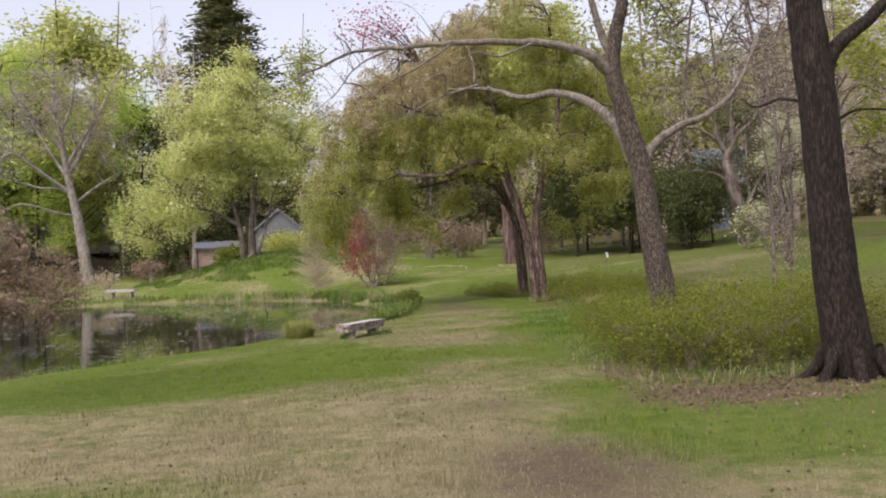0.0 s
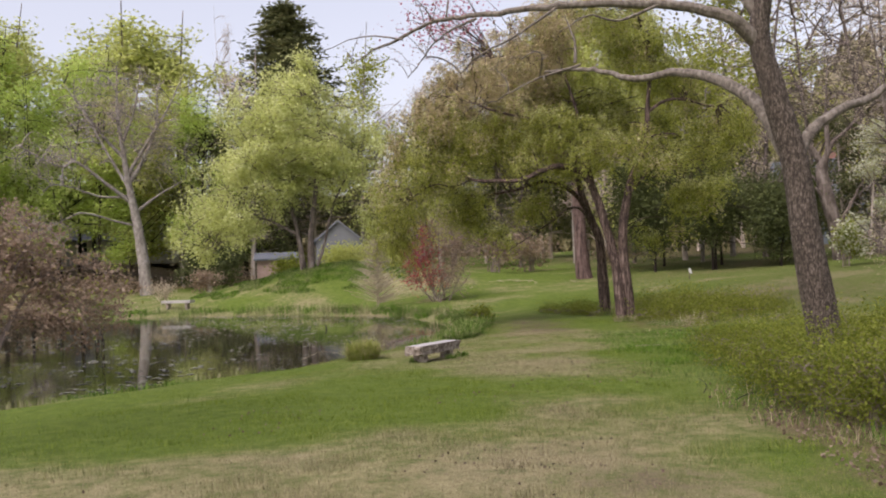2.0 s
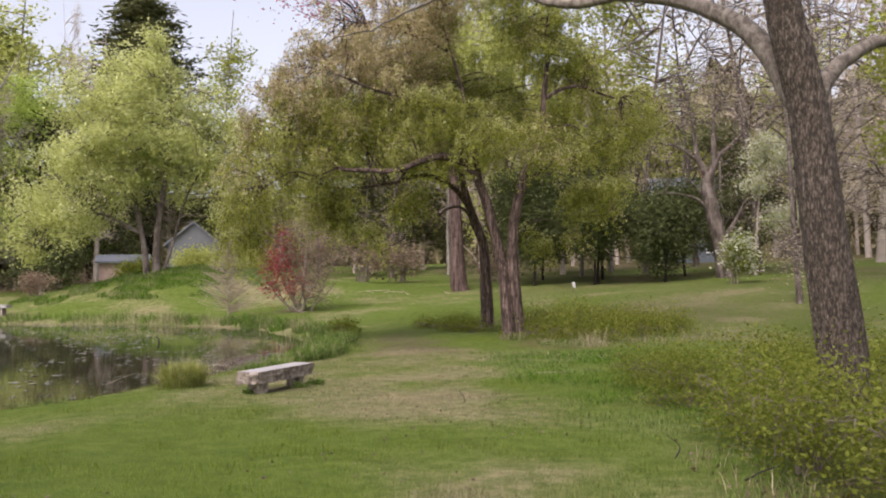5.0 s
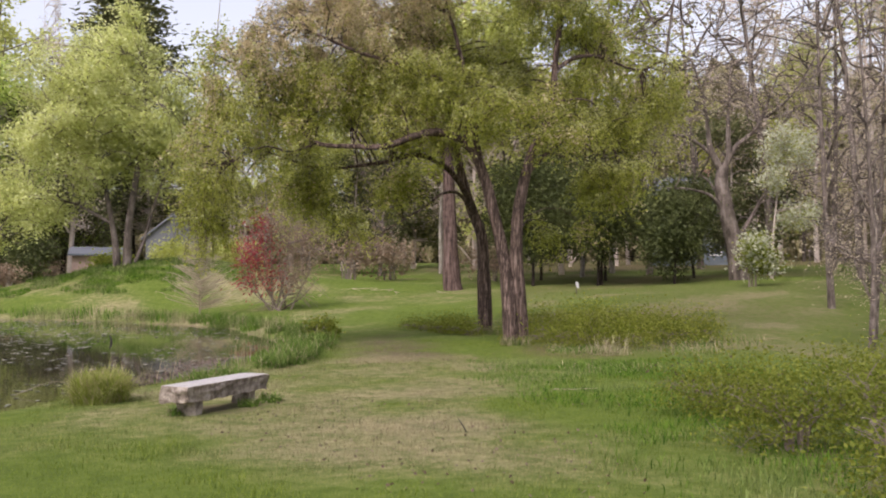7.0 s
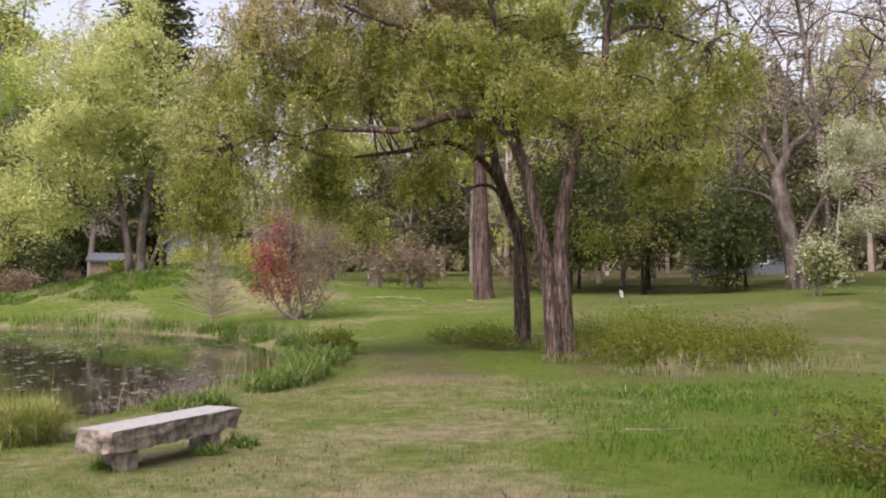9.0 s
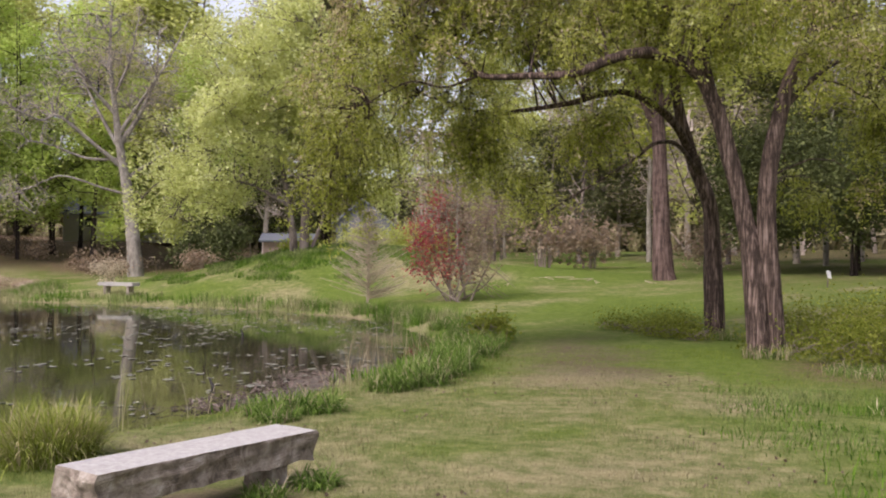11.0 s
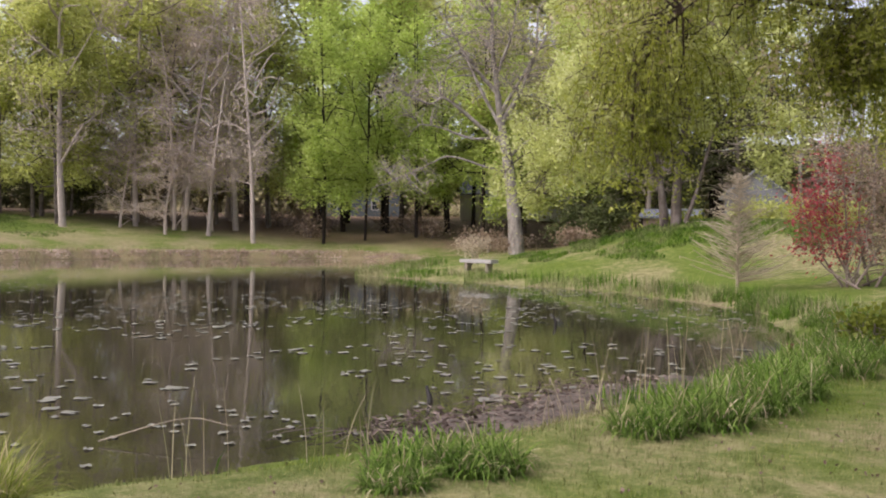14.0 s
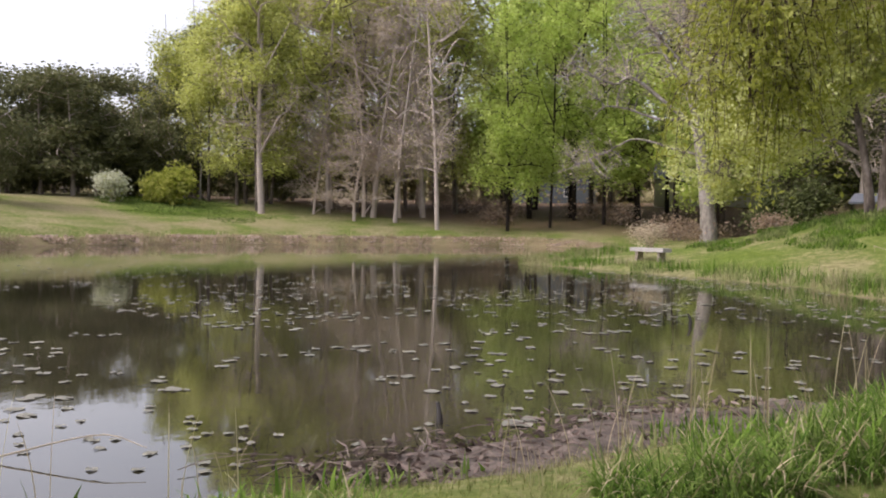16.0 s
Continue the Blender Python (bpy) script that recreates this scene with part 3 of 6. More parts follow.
# ---- stone benches ----
def stone_bench(m, length, depth, thick, height, label, rough=0.03, seed=1, stone=None):
    top = thing("stone_bench", m, label, "bench")
    bm = bmesh.new()
    box(bm, (-length / 2, -depth / 2, height - thick), (length / 2, depth / 2, height))
    bmesh.ops.subdivide_edges(bm, edges=bm.edges[:], cuts=11, use_grid_fill=True)
    for v in bm.verts:
        c = v.co
        n = Vector((noise.noise(c * 5 + Vector((seed, 0, 0))), noise.noise(c * 5 + Vector((0, seed, 7))), noise.noise(c * 5 + Vector((3, 3, seed)))))
        f = Vector((noise.noise(c * 17 + Vector((seed, 5, 0))), noise.noise(c * 17 + Vector((5, seed, 7))), noise.noise(c * 13 + Vector((3, 8, seed)))))
        on_top = c.z > height - 0.001
        side = 1.0 if not on_top else 0.12
        if on_top and abs(c.x) < length / 2 - 0.01 and abs(c.y) < depth / 2 - 0.01:
            c.z += n.z * 0.006
        else:
            v.co = c + (n * 1.2 + f * 0.9) * rough * (side if on_top else 1.0)
            if not on_top:
                v.co.y *= 1 - 0.10 * max(0, (height - c.z) / thick) * (0.5 + n.x)
    slab = part("slab", bm, stone or STONE, top, "thick slab with rough hewn edges")
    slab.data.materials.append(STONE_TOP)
    # up-facing faces of the slab take the paler granite
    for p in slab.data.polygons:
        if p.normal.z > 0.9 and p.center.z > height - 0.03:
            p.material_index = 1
    for s in (-1, 1):
        bm = bmesh.new()
        box(bm, (s * length * 0.33 - 0.075, -depth * 0.34, -0.12), (s * length * 0.33 + 0.075, depth * 0.34, height - thick + 0.01))
        bmesh.ops.subdivide_edges(bm, edges=bm.edges[:], cuts=4, use_grid_fill=True)
        for v in bm.verts:
            v.co += Vector((noise.noise(v.co * 9), noise.noise(v.co * 9 + Vector((4, 0, 0))), 0)) * 0.03
        part("leg", bm, STONE, top)
    return top


BENCH = (-2.34, 23.93)
stone_bench(pose(BENCH[0], BENCH[1], -0.83, 0, 0.5, 63), 1.80, 0.42, 0.208, 0.42, "grey granite slab bench with rough hewn edges on short grass", 0.024)
stone_bench(pose(-21.76, 59.1, -0.72, 0, 0, -16), 2.25, 0.5, 0.17, 0.5, "pale stone bench on the far grassy bank", 0.012, 5, STONE_TOP)

# ---- the tree of several stems over the path ----
zt = gz(3.7, 35.4)
limbs = [
    ([(3.98, 35.5, zt - 0.2), (3.84, 35.5, 1.0), (3.84, 35.5, 2.4), (4.02, 35.5, 3.4), (4.33, 35.6, 4.5), (4.85, 35.6, 5.6), (5.06, 35.7, 7.2), (5.2, 35.8, 8.6), (4.9, 36.0, 10.6)], 0.22, 0.04),
    ([(3.66, 35.35, zt - 0.2), (3.56, 35.5, 0.9), (3.42, 35.6, 1.8), (3.2, 35.6, 2.7), (2.95, 35.6, 3.65), (2.5, 35.5, 4.5), (1.7, 35.4, 4.86), (0.9, 35.0, 4.66), (0.2, 34.8, 4.36), (-0.7, 35.1, 4.4), (-1.63, 35.5, 4.54), (-2.2, 35.5, 5.0), (-3.1, 35.6, 5.4)], 0.21, 0.03),
    ([(3.55, 39.5, zt - 0.2), (3.5, 39.5, 0.5), (3.45, 39.5, 2.1), (3.1, 39.4, 3.2), (2.75, 39.3, 4.5), (2.4, 39.0, 6.5), (1.4, 38.6, 9.0), (0.2, 38.2, 11)], 0.25, 0.04),
    ([(2.85, 35.6, 3.9), (2.65, 35.9, 5.2), (2.3, 36.1, 7.2), (1.6, 36.2, 9.6)], 0.12, 0.03),
    ([(3.2, 39.4, 2.9), (2.4, 38.2, 4.0), (1.3, 37.3, 4.5), (0.0, 37.0, 4.2), (-1.6, 36.8, 4.0), (-3.0, 36.6, 4.4)], 0.11, 0.02),
    ([(5.02, 35.7, 6.8), (5.6, 35.9, 7.15), (6.3, 36.0, 7.2), (7.5, 36.2, 6.9), (8.2, 36.2, 7.15), (9.1, 36.2, 6.6)], 0.07, 0.015),
    ([(4.1, 35.6, 3.8), (5.4, 36.6, 4.9), (7.0, 37.4, 5.2)], 0.07, 0.02),
    ([(2.6, 35.9, 5.4), (0.8, 35.2, 6.5), (-0.6, 34.9, 6.9), (-2.0, 35.0, 7.5)], 0.09, 0.02),
    ([(1.9, 36.1, 8.4), (0.2, 35.8, 9.0), (-1.4, 35.6, 9.2)], 0.06, 0.015),
    ([(-1.63, 35.5, 4.54), (-2.3, 35.4, 4.3), (-3.0, 35.3, 4.4), (-3.8, 35.2, 4.0)], 0.035, 0.012),
]
# masses of foliage: hanging curtain, upper dome, far side, thin skirts
dense = [(-4.0, 35.8, 4.6, 1.3, 1.6, 1.7), (-4.2, 35.7, 3.0, 0.8, 1.2, 0.9), (-2.9, 35.7, 5.6, 1.6, 1.8, 1.3), (-3.3, 36.0, 7.2, 1.3, 1.6, 1.1), (-1.2, 35.7, 6.6, 1.8, 1.8, 1.1), (-1.4, 36.0, 8.6, 1.9, 2.0, 1.2), (0.8, 35.6, 6.6, 1.8, 1.6, 1.0), (0.9, 36.0, 9.8, 2.2, 2.2, 1.4), (2.8, 35.6, 6.2, 1.9, 1.7, 0.9), (3.2, 36.2, 10.6, 2.3, 2.2, 1.4), (5.0, 36.2, 9.4, 2.0, 2.0, 1.5), (6.4, 36.6, 8.0, 1.8, 1.8, 1.4), (7.4, 36.6, 6.2, 1.4, 1.7, 1.3), (5.8, 36.8, 6.2, 1.4, 1.5, 1.1), (3.2, 38.8, 7.6, 2.8, 1.6, 1.6), (0.0, 38.4, 8.2, 2.6, 1.6, 2.0), (3.0, 34.4, 5.4, 2.0, 0.8, 0.6), (8.4, 36.4, 6.4, 0.9, 1.0, 0.8), (-1.6, 35.3, 5.4, 1.5, 1.0, 0.55), (0.6, 35.0, 5.6, 1.5, 0.9, 0.5), (-4.7, 35.2, 3.6, 0.7, 1.0, 1.3), (-4.5, 35.5, 2.6, 0.7, 1.0, 0.8), (-0.9, 34.9, 7.4, 1.6, 1.0, 0.8), (-1.9, 38.8, 5.6, 1.6, 0.9, 1.0), (-0.2, 38.8, 6.2, 1.6, 0.9, 1.0)]
thin = [(-1.9, 36.6, 3.7, 1.3, 1.2, 0.7), (-0.9, 36.4, 2.6, 0.7, 0.8, 0.9), (0.4, 36.6, 3.6, 0.9, 0.9, 0.5), (1.8, 36.0, 4.9, 1.5, 1.2, 0.5), (6.6, 37.0, 4.0, 1.3, 1.4, 0.9), (5.4, 37.4, 2.4, 0.9, 1.0, 0.7), (5.0, 35.2, 4.9, 1.3, 0.8, 0.5), (0.2, 34.8, 5.1, 1.5, 0.7, 0.4)]
wood, _ = grow(limbs, dense, 90, 0, 0.018, 0.006, sag=-0.06, k=20, rough=0.22, step=0.16)
low_limb = smooth_path(np.array([(3.1, 39.3, 3.0), (2.5, 38.0, 3.45), (1.9, 36.9, 3.35), (1.4, 36.6, 2.95), (0.5, 36.5, 2.4), (-0.3, 36.4, 1.9)]), 24)
wood.append(tubes(low_limb[None], np.linspace(0.06, 0.012, 24)[None], 7, 0.15))
nodes = np.concatenate([smooth_path(np.array(c), 40)[8:] for c, _, _ in limbs] + [low_limb])
hearts = np.concatenate([in_blobs(dense, 400, 0.5), in_blobs(thin, 64, 0.7)])
bp, br = connect(nodes, np.full(len(nodes), 0.05), hearts, 0.007, -0.04, 9, 0.12)
bp[:, 2:-1] += rng.normal(0, 0.05, bp[:, 2:-1].shape)
wood.append(tubes(bp, br * 0.8, 5))
# each bough ends in a tuft of arching, hanging twigs
k, per = len(hearts), 17
a, reach, fall = rng.uniform(0, 6.28, (k, per)), rng.uniform(0.15, 0.75, (k, per)), rng.uniform(0.15, 0.95, (k, per))
fall = fall * np.where(hearts[:, :1] < -2.4, 1.35, 1.0)
u = np.linspace(0, 1, 6)
start = hearts[:, None] + rng.normal(0, 0.12, (k, per, 3))
twig = start[:, :, None] + np.stack([np.cos(a)[..., None] * reach[..., None] * u ** 0.7, np.sin(a)[..., None] * reach[..., None] * u ** 0.7, 0.22 * u * (1 - u) - fall[..., None] * u ** 1.8], -1)
twig[..., 2] = np.maximum(twig[..., 2], 0.5)
twig = twig.reshape(-1, 6, 3)
wood.append(tubes(twig, np.linspace(0.007, 0.003, 6)[None] * np.ones((len(twig), 1)), 3))
c = spray(twig, 7, 0.05, 0.05, 1)
heart = np.repeat(hearts, per * 35, axis=0)
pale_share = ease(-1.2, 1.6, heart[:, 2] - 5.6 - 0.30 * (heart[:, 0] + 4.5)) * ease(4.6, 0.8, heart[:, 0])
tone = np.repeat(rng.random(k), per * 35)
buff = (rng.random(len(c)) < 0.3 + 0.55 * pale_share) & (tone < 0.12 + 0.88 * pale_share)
# skylight put into the colour: leaves high in each tuft are paler
lit_top = ~buff & (rng.random(len(c)) < 0.7 * ease(0.06, 0.30, c[:, 2] - heart[:, 2] + 0.3) * ease(0.02, 0.4, tone))
pink = np.array([(-2.4, 38.5, 11.2)]) + rng.normal(size=(900, 3)) * np.array([0.9, 0.9, 0.55])
pw, pt = connect(np.array([(0.3, 38.3, 10.2), (-0.6, 38.2, 9.6)]), np.array([0.04, 0.04]), pink[:40], 0.005, 0.0, 6)
wood.append(tubes(pw, pt, 3))
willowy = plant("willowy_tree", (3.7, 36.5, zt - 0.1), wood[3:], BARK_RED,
      [("crown", c[~buff & ~lit_top], 0.085, 0.40, 0.8, LEAF_OLIVE, "olive green drooping leaves"), ("blossom", c[buff], 0.085, 0.5, 0.3, LEAF_BUFF, "buff and whitish catkins"),
       ("young_leaves", c[lit_top], 0.085, 0.5, 0.1, LEAF_OLIVE_LIT, "paler leaves painted as the sky-lit tops of the tufts"), ("pink_blossom", pink, 0.12, 0.7, 0.0, LEAF_PINK, "pink blossom")],
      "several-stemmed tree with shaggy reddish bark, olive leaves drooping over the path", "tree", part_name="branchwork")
foot = np.array((3.7, 36.5, zt - 0.1))
for v, f in wood[:3]:
    mesh_part("stem", v - foot, f, BARK_RED, willowy, "stem with shaggy reddish-brown bark", smooth=True)

# ---- the leaning oak over the thicket ----
zo = gz(4.25, 16.85)
limbs = [
    ([(4.3, 16.9, zo - 0.2), (4.18, 16.85, 0.4), (3.98, 16.8, 1.7), (3.87, 16.8, 2.8), (3.6, 16.75, 3.9), (3.42, 16.75, 4.7), (3.5, 16.7, 5.4), (3.66, 16.6, 6.1), (3.8, 16.5, 8.5), (3.6, 16.3, 11)], 0.28, 0.07),
    ([(3.42, 16.75, 4.6), (3.0, 16.6, 4.95), (2.66, 16.6, 5.1), (1.78, 16.7, 5.33), (0.2, 16.7, 5.4), (-1.35, 17.6, 5.5), (-2.7, 18.4, 5.25)], 0.125, 0.02),
    ([(3.78, 16.85, 2.95), (3.5, 17.3, 3.8), (3.1, 18.1, 4.4), (2.6, 18.8, 4.68), (1.9, 19.3, 4.75), (1.2, 19.8, 5.1), (0.4, 20.2, 5.3)], 0.135, 0.025),
    ([(3.86, 16.8, 2.75), (4.15, 16.9, 3.25), (4.7, 17.2, 3.6), (5.5, 17.6, 3.9), (6.1, 17.8, 4.4), (6.6, 18, 5.4)], 0.11, 0.03),
    ([(3.46, 16.75, 4.9), (3.1, 16.7, 5.6), (2.7, 16.6, 7.0), (2.2, 16.4, 9)], 0.09, 0.03),
    ([(-0.9, 17.4, 5.45), (-1.6, 17.5, 5.2), (-2.1, 17.8, 4.75)], 0.025, 0.008),
    ([(0.4, 16.7, 5.38), (-0.3, 16.8, 4.95), (-0.8, 16.9, 4.75), (-1.1, 17.1, 4.5)], 0.028, 0.007),
    ([(1.9, 16.7, 5.3), (1.2, 16.4, 5.0), (0.7, 16.3, 5.05), (0.2, 16.2, 4.75)], 0.028, 0.007),
    ([(1.0, 19.9, 5.15), (0.2, 20.0, 4.9), (-0.5, 20.2, 4.6), (-1.2, 20.3, 4.3)], 0.03, 0.007),
    ([(-2.2, 18.1, 5.35), (-3.0, 18.6, 5.6), (-3.9, 19, 5.5)], 0.018, 0.006),
    ([(0.9, 19.95, 5.2), (0.95, 20, 5.6), (0.8, 20.1, 6.1)], 0.04, 0.01),
]
blobs = [(-1.5, 17.6, 5.3, 2.0, 1.4, 0.9), (0.4, 19.9, 5.3, 1.6, 1.2, 0.8), (6.7, 17.8, 5.2, 1.4, 1.2, 1.1), (3.4, 16.5, 9.5, 2.6, 2.4, 2.4)]
wood, tips = grow(limbs, blobs, 40, 230, 0.012, 0.004, shell=0.6, k=40, rough=0.09, step=0.09, crook=2.6)
oak = plant("leaning_oak", (4.25, 16.85, zo - 0.1), wood[:1], BARK_GREY, [("bud_spray", spray(tips, 2, 0.05), 0.04, 0.6, 0, LEAF_BROWN, "small brown buds")],
      "leaning oak with ridged grey bark and long bare sweeping limbs", "tree")
foot = np.array((4.25, 16.85, zo - 0.1))
for v, f in wood[1:5]:
    mesh_part("limb", v - foot, f, BARK_LIMB, oak, "smooth pale grey limb", smooth=True)
v, f = joined(wood[5:])
tagged(mesh_part("twigwork", v - foot, f, BARK_LIMB, oak, smooth=True), kind="stuff")

# ---- the dark trunk at the thicket's near end ----
zb = gz(5.05, 11.1)
limbs = [
    ([(5.2, 11.15, zb - 0.15), (5.06, 11.1, zb + 0.35), (4.96, 11.1, 0.8), (4.86, 11.1, 2.6), (4.74, 11.1, 4.4), (4.6, 11.1, 7.5), (4.7, 11.2, 11)], 0.345, 0.15),
    ([(4.9, 11.1, 3.0), (5.03, 11.1, 3.7), (5.7, 11.1, 4.3), (6.9, 11.0, 5.6)], 0.13, 0.05),
    ([(4.8, 11.2, 3.1), (4.6, 11.7, 3.25), (4.4, 12.0, 3.22), (4.3, 12.2, 3.4)], 0.03, 0.008),
    ([(5.0, 11.2, 2.8), (5.8, 11.9, 3.1), (7.0, 12.4, 3.1)], 0.03, 0.008),
]
wood, tips = grow(limbs, [(5.2, 11.2, 9, 3, 3, 2.4)], 14, 60, 0.02, 0.006, k=40, rough=0.09, step=0.09)
roots = []
for a in np.linspace(0, 2 * math.pi, 7, endpoint=False):
    q = np.array([(5.12 + 0.3 * math.cos(a), 11.12 + 0.3 * math.sin(a), zb + 0.35), (5.12 + 0.5 * math.cos(a), 11.12 + 0.5 * math.sin(a), zb + 0.02), (5.12 + 0.85 * math.cos(a), 11.12 + 0.85 * math.sin(a), zb - 0.15)])
    roots.append(tubes(smooth_path(q, 8)[None], np.linspace(0.10, 0.04, 8)[None], 8, 0.2))
dark_tree = plant("dark_trunked_tree", (5.1, 11.1, zb - 0.1), wood[:1], BARK_DARK, [], "tall tree with a thick dark furrowed trunk and bare limbs", "tree")
foot = np.array((5.1, 11.1, zb - 0.1))
for v, f in wood[1:4]:
    mesh_part("limb", v - foot, f, BARK_DARK, dark_tree, smooth=True)
for v, f in roots:
    mesh_part("root", v - foot, f, BARK_DARK, dark_tree, smooth=True)
v, f = joined(wood[4:])
tagged(mesh_part("twigwork", v - foot, f, BARK_DARK, dark_tree, smooth=True), kind="stuff")

# ---- pale yellow-green tree on the far bank ----
zg = gz(-14.6, 65.6)
limbs = [
    ([(-14.85, 65.6, zg - 0.2), (-15.1, 65.6, 3.5), (-15.8, 65.5, 7), (-17, 65.2, 11)], 0.25, 0.06),
    ([(-14.3, 65.6, zg - 0.2), (-14.2, 65.6, 4.0), (-13.6, 65.4, 8), (-13.2, 65, 13), (-13.8, 65, 16)], 0.29, 0.06),
    ([(-14.0, 65.7, zg - 0.2), (-13.4, 65.8, 3.0), (-12.4, 66, 6.5), (-10.6, 66.2, 9.5)], 0.13, 0.04),
    ([(-15.2, 65.6, 4.0), (-17.5, 65.0, 5.2), (-20.5, 64.6, 5.4)], 0.12, 0.03),
]
blobs = [(-16.5, 65.0, 8.6, 4.2, 4.6, 3.4), (-15.5, 65.3, 11.2, 5.8, 5.2, 4.8), (-20.2, 64.6, 6.2, 3.8, 4, 3.8), (-22.3, 64, 3.4, 1.9, 2.4, 1.8), (-11.4, 65.8, 9.6, 3.4, 4, 4.2), (-15, 65, 15.0, 2.8, 3, 2.4), (-9.6, 66, 6, 2.6, 3, 2.6)]
wood, tips = grow(limbs, blobs, 90, 900, 0.03, 0.012, k=12, rough=0.1)
plant("yellow_green_tree", (-14.5, 65.6, zg - 0.1), wood, BARK_WOOD, [("crown", clumped(spray(tips, 34, 0.34, 0.18), 1.3, 0.50, 0.88), 0.175, 0.62, 0.2, LEAF_PALE, "pale yellow-green spring leaves and flowers")],
      "spreading tree with pale yellow-green spring leaves on a grassy slope", "tree")

# ---- great bare grey tree behind the far bench ----
zq = gz(-36, 88)
limbs = [
    ([(-35.7, 88, zq - 0.3), (-36.0, 88, 3.0), (-36.4, 87.6, 7), (-36.8, 87.2, 10), (-37.2, 87, 13.4), (-37.6, 86.8, 17.5), (-37.4, 86.5, 22)], 0.70, 0.06),
    ([(-36.5, 87.5, 8.5), (-38.5, 86, 10.5), (-40.8, 84.6, 12.6), (-42.0, 83.5, 12.2), (-45, 81.5, 14.2)], 0.22, 0.04),
    ([(-36.3, 87.6, 6.4), (-38.2, 86, 7.0), (-40.5, 84.2, 7.6), (-42.6, 83, 6.2), (-46, 80.6, 4.6)], 0.13, 0.03), ([(-36.6, 87.4, 9.4), (-39.4, 86.2, 9.4), (-42.6, 84.5, 10.6), (-44, 83.5, 9.6)], 0.15, 0.03),
    ([(-36.9, 87.2, 10.6), (-35.6, 87.8, 13), (-34.4, 88.4, 16.5), (-34.2, 88.4, 20)], 0.28, 0.05),
    ([(-37.1, 87, 13), (-39, 86, 15.5), (-41, 85, 19)], 0.22, 0.04),
    ([(-36.7, 87.3, 9.8), (-38.6, 86.6, 13.5), (-40.4, 86.4, 17), (-42.5, 86, 20.5)], 0.2, 0.04),
    ([(-36.9, 87.1, 11.5), (-35.0, 88, 15), (-33.2, 88.4, 18), (-31.5, 88.6, 21.5)], 0.2, 0.04),
    ([(-37.3, 86.9, 14.5), (-36.2, 87.4, 18), (-35.8, 87.6, 22.5)], 0.16, 0.04),
    ([(-36.4, 87.6, 7.8), (-34.4, 88.6, 9.5), (-32.0, 89.5, 11)], 0.2, 0.04),
]
blobs = [(-37.5, 87, 17.5, 6.5, 6, 5.5), (-42.5, 83.5, 13, 4.5, 4.5, 3.2), (-43.5, 82.5, 6.2, 4, 3, 2.2), (-34, 88.5, 14, 4, 4, 4)]
wood, tips = grow(limbs, blobs, 170, 1200, 0.04, 0.02, k=14, rough=0.15, shell=0.6, npt=4, crook=8.0)
plant("bare_grey_tree", (-35.9, 88, zq - 0.2), wood, BARK_PALE, [("bud_spray", spray(tips, 3, 0.35), 0.16, 0.6, 0, LEAF_BUD, "sparse tan buds")],
      "great old tree with pale grey bark and leafless crooked limbs", "tree")

# ---- reddish trunk beyond the path ----
zr = gz(4.85, 61.8)
limbs = [([(4.9, 61.8, zr - 0.2), (4.75, 61.8, zr + 0.8), (4.65, 61.8, 4), (4.5, 61.8, 9), (4.4, 61.8, 16)], 0.62, 0.2),
         ([(4.6, 61.8, 7), (3.2, 61.5, 10), (2, 61.2, 13)], 0.2, 0.05), ([(4.5, 61.8, 8), (6.2, 61.9, 11), (7.4, 62, 14)], 0.2, 0.05)]
wood, tips = grow(limbs, [(4.4, 61.8, 13, 5, 5, 4.5)], 30, 260, 0.04, 0.012, k=16, rough=0.16)
plant("reddish_trunked_tree", (4.85, 61.8, zr - 0.1), wood, BARK_ROSE, [("crown", spray(tips, 9, 0.5), 0.32, 0.6, 0, LEAF_YELLOW, "thin yellow-green leaves")],
      "tall tree with a broad reddish-brown trunk in a grassy clearing", "tree")

# ---- old crooked tree at the far side of the field ----
zc = gz(19.6, 56.9)
limbs = [([(19.7, 56.9, zc - 0.2), (19.5, 56.9, zc + 1.6), (19.0, 56.8, 4.2), (18.7, 56.8, 6.0), (18.8, 56.8, 6.9)], 0.55, 0.30),
         ([(18.8, 56.8, 6.4), (18.1, 56.7, 7.6), (17.9, 56.7, 8.8), (17.7, 56.7, 10.4), (17.0, 56.6, 12.5)], 0.22, 0.04),
         ([(18.2, 56.8, 7.4), (16.9, 56.6, 8.3), (15.6, 56.4, 8.5), (14.6, 56.2, 9.2)], 0.12, 0.03),
         ([(18.8, 56.8, 6.6), (19.4, 56.8, 7.8), (20.6, 56.6, 9.0), (21.6, 56.4, 11.6)], 0.2, 0.04),
         ([(19.1, 56.8, 7.2), (19.2, 56.9, 9.4), (19.6, 56.9, 12.6)], 0.18, 0.04),
         ([(19.0, 56.8, 3.9), (18.2, 56.5, 5.0), (17.0, 56.3, 5.4), (15.3, 56.0, 5.5)], 0.14, 0.03),
         ([(18.9, 56.8, 4.6), (18.2, 56.9, 5.8), (17.4, 57.0, 6.6)], 0.09, 0.02),
         ([(19.5, 56.9, 2.8), (20.5, 56.9, 4.2), (21.2, 56.9, 5.4)], 0.16, 0.04)]
blobs = [(17.2, 56.6, 11.0, 2.6, 2.4, 2.2), (20.6, 56.6, 11.0, 2.6, 2.4, 2.4), (16.0, 56.4, 8.0, 1.8, 1.6, 1.6), (21.4, 56.6, 7.4, 1.8, 1.8, 1.8)]
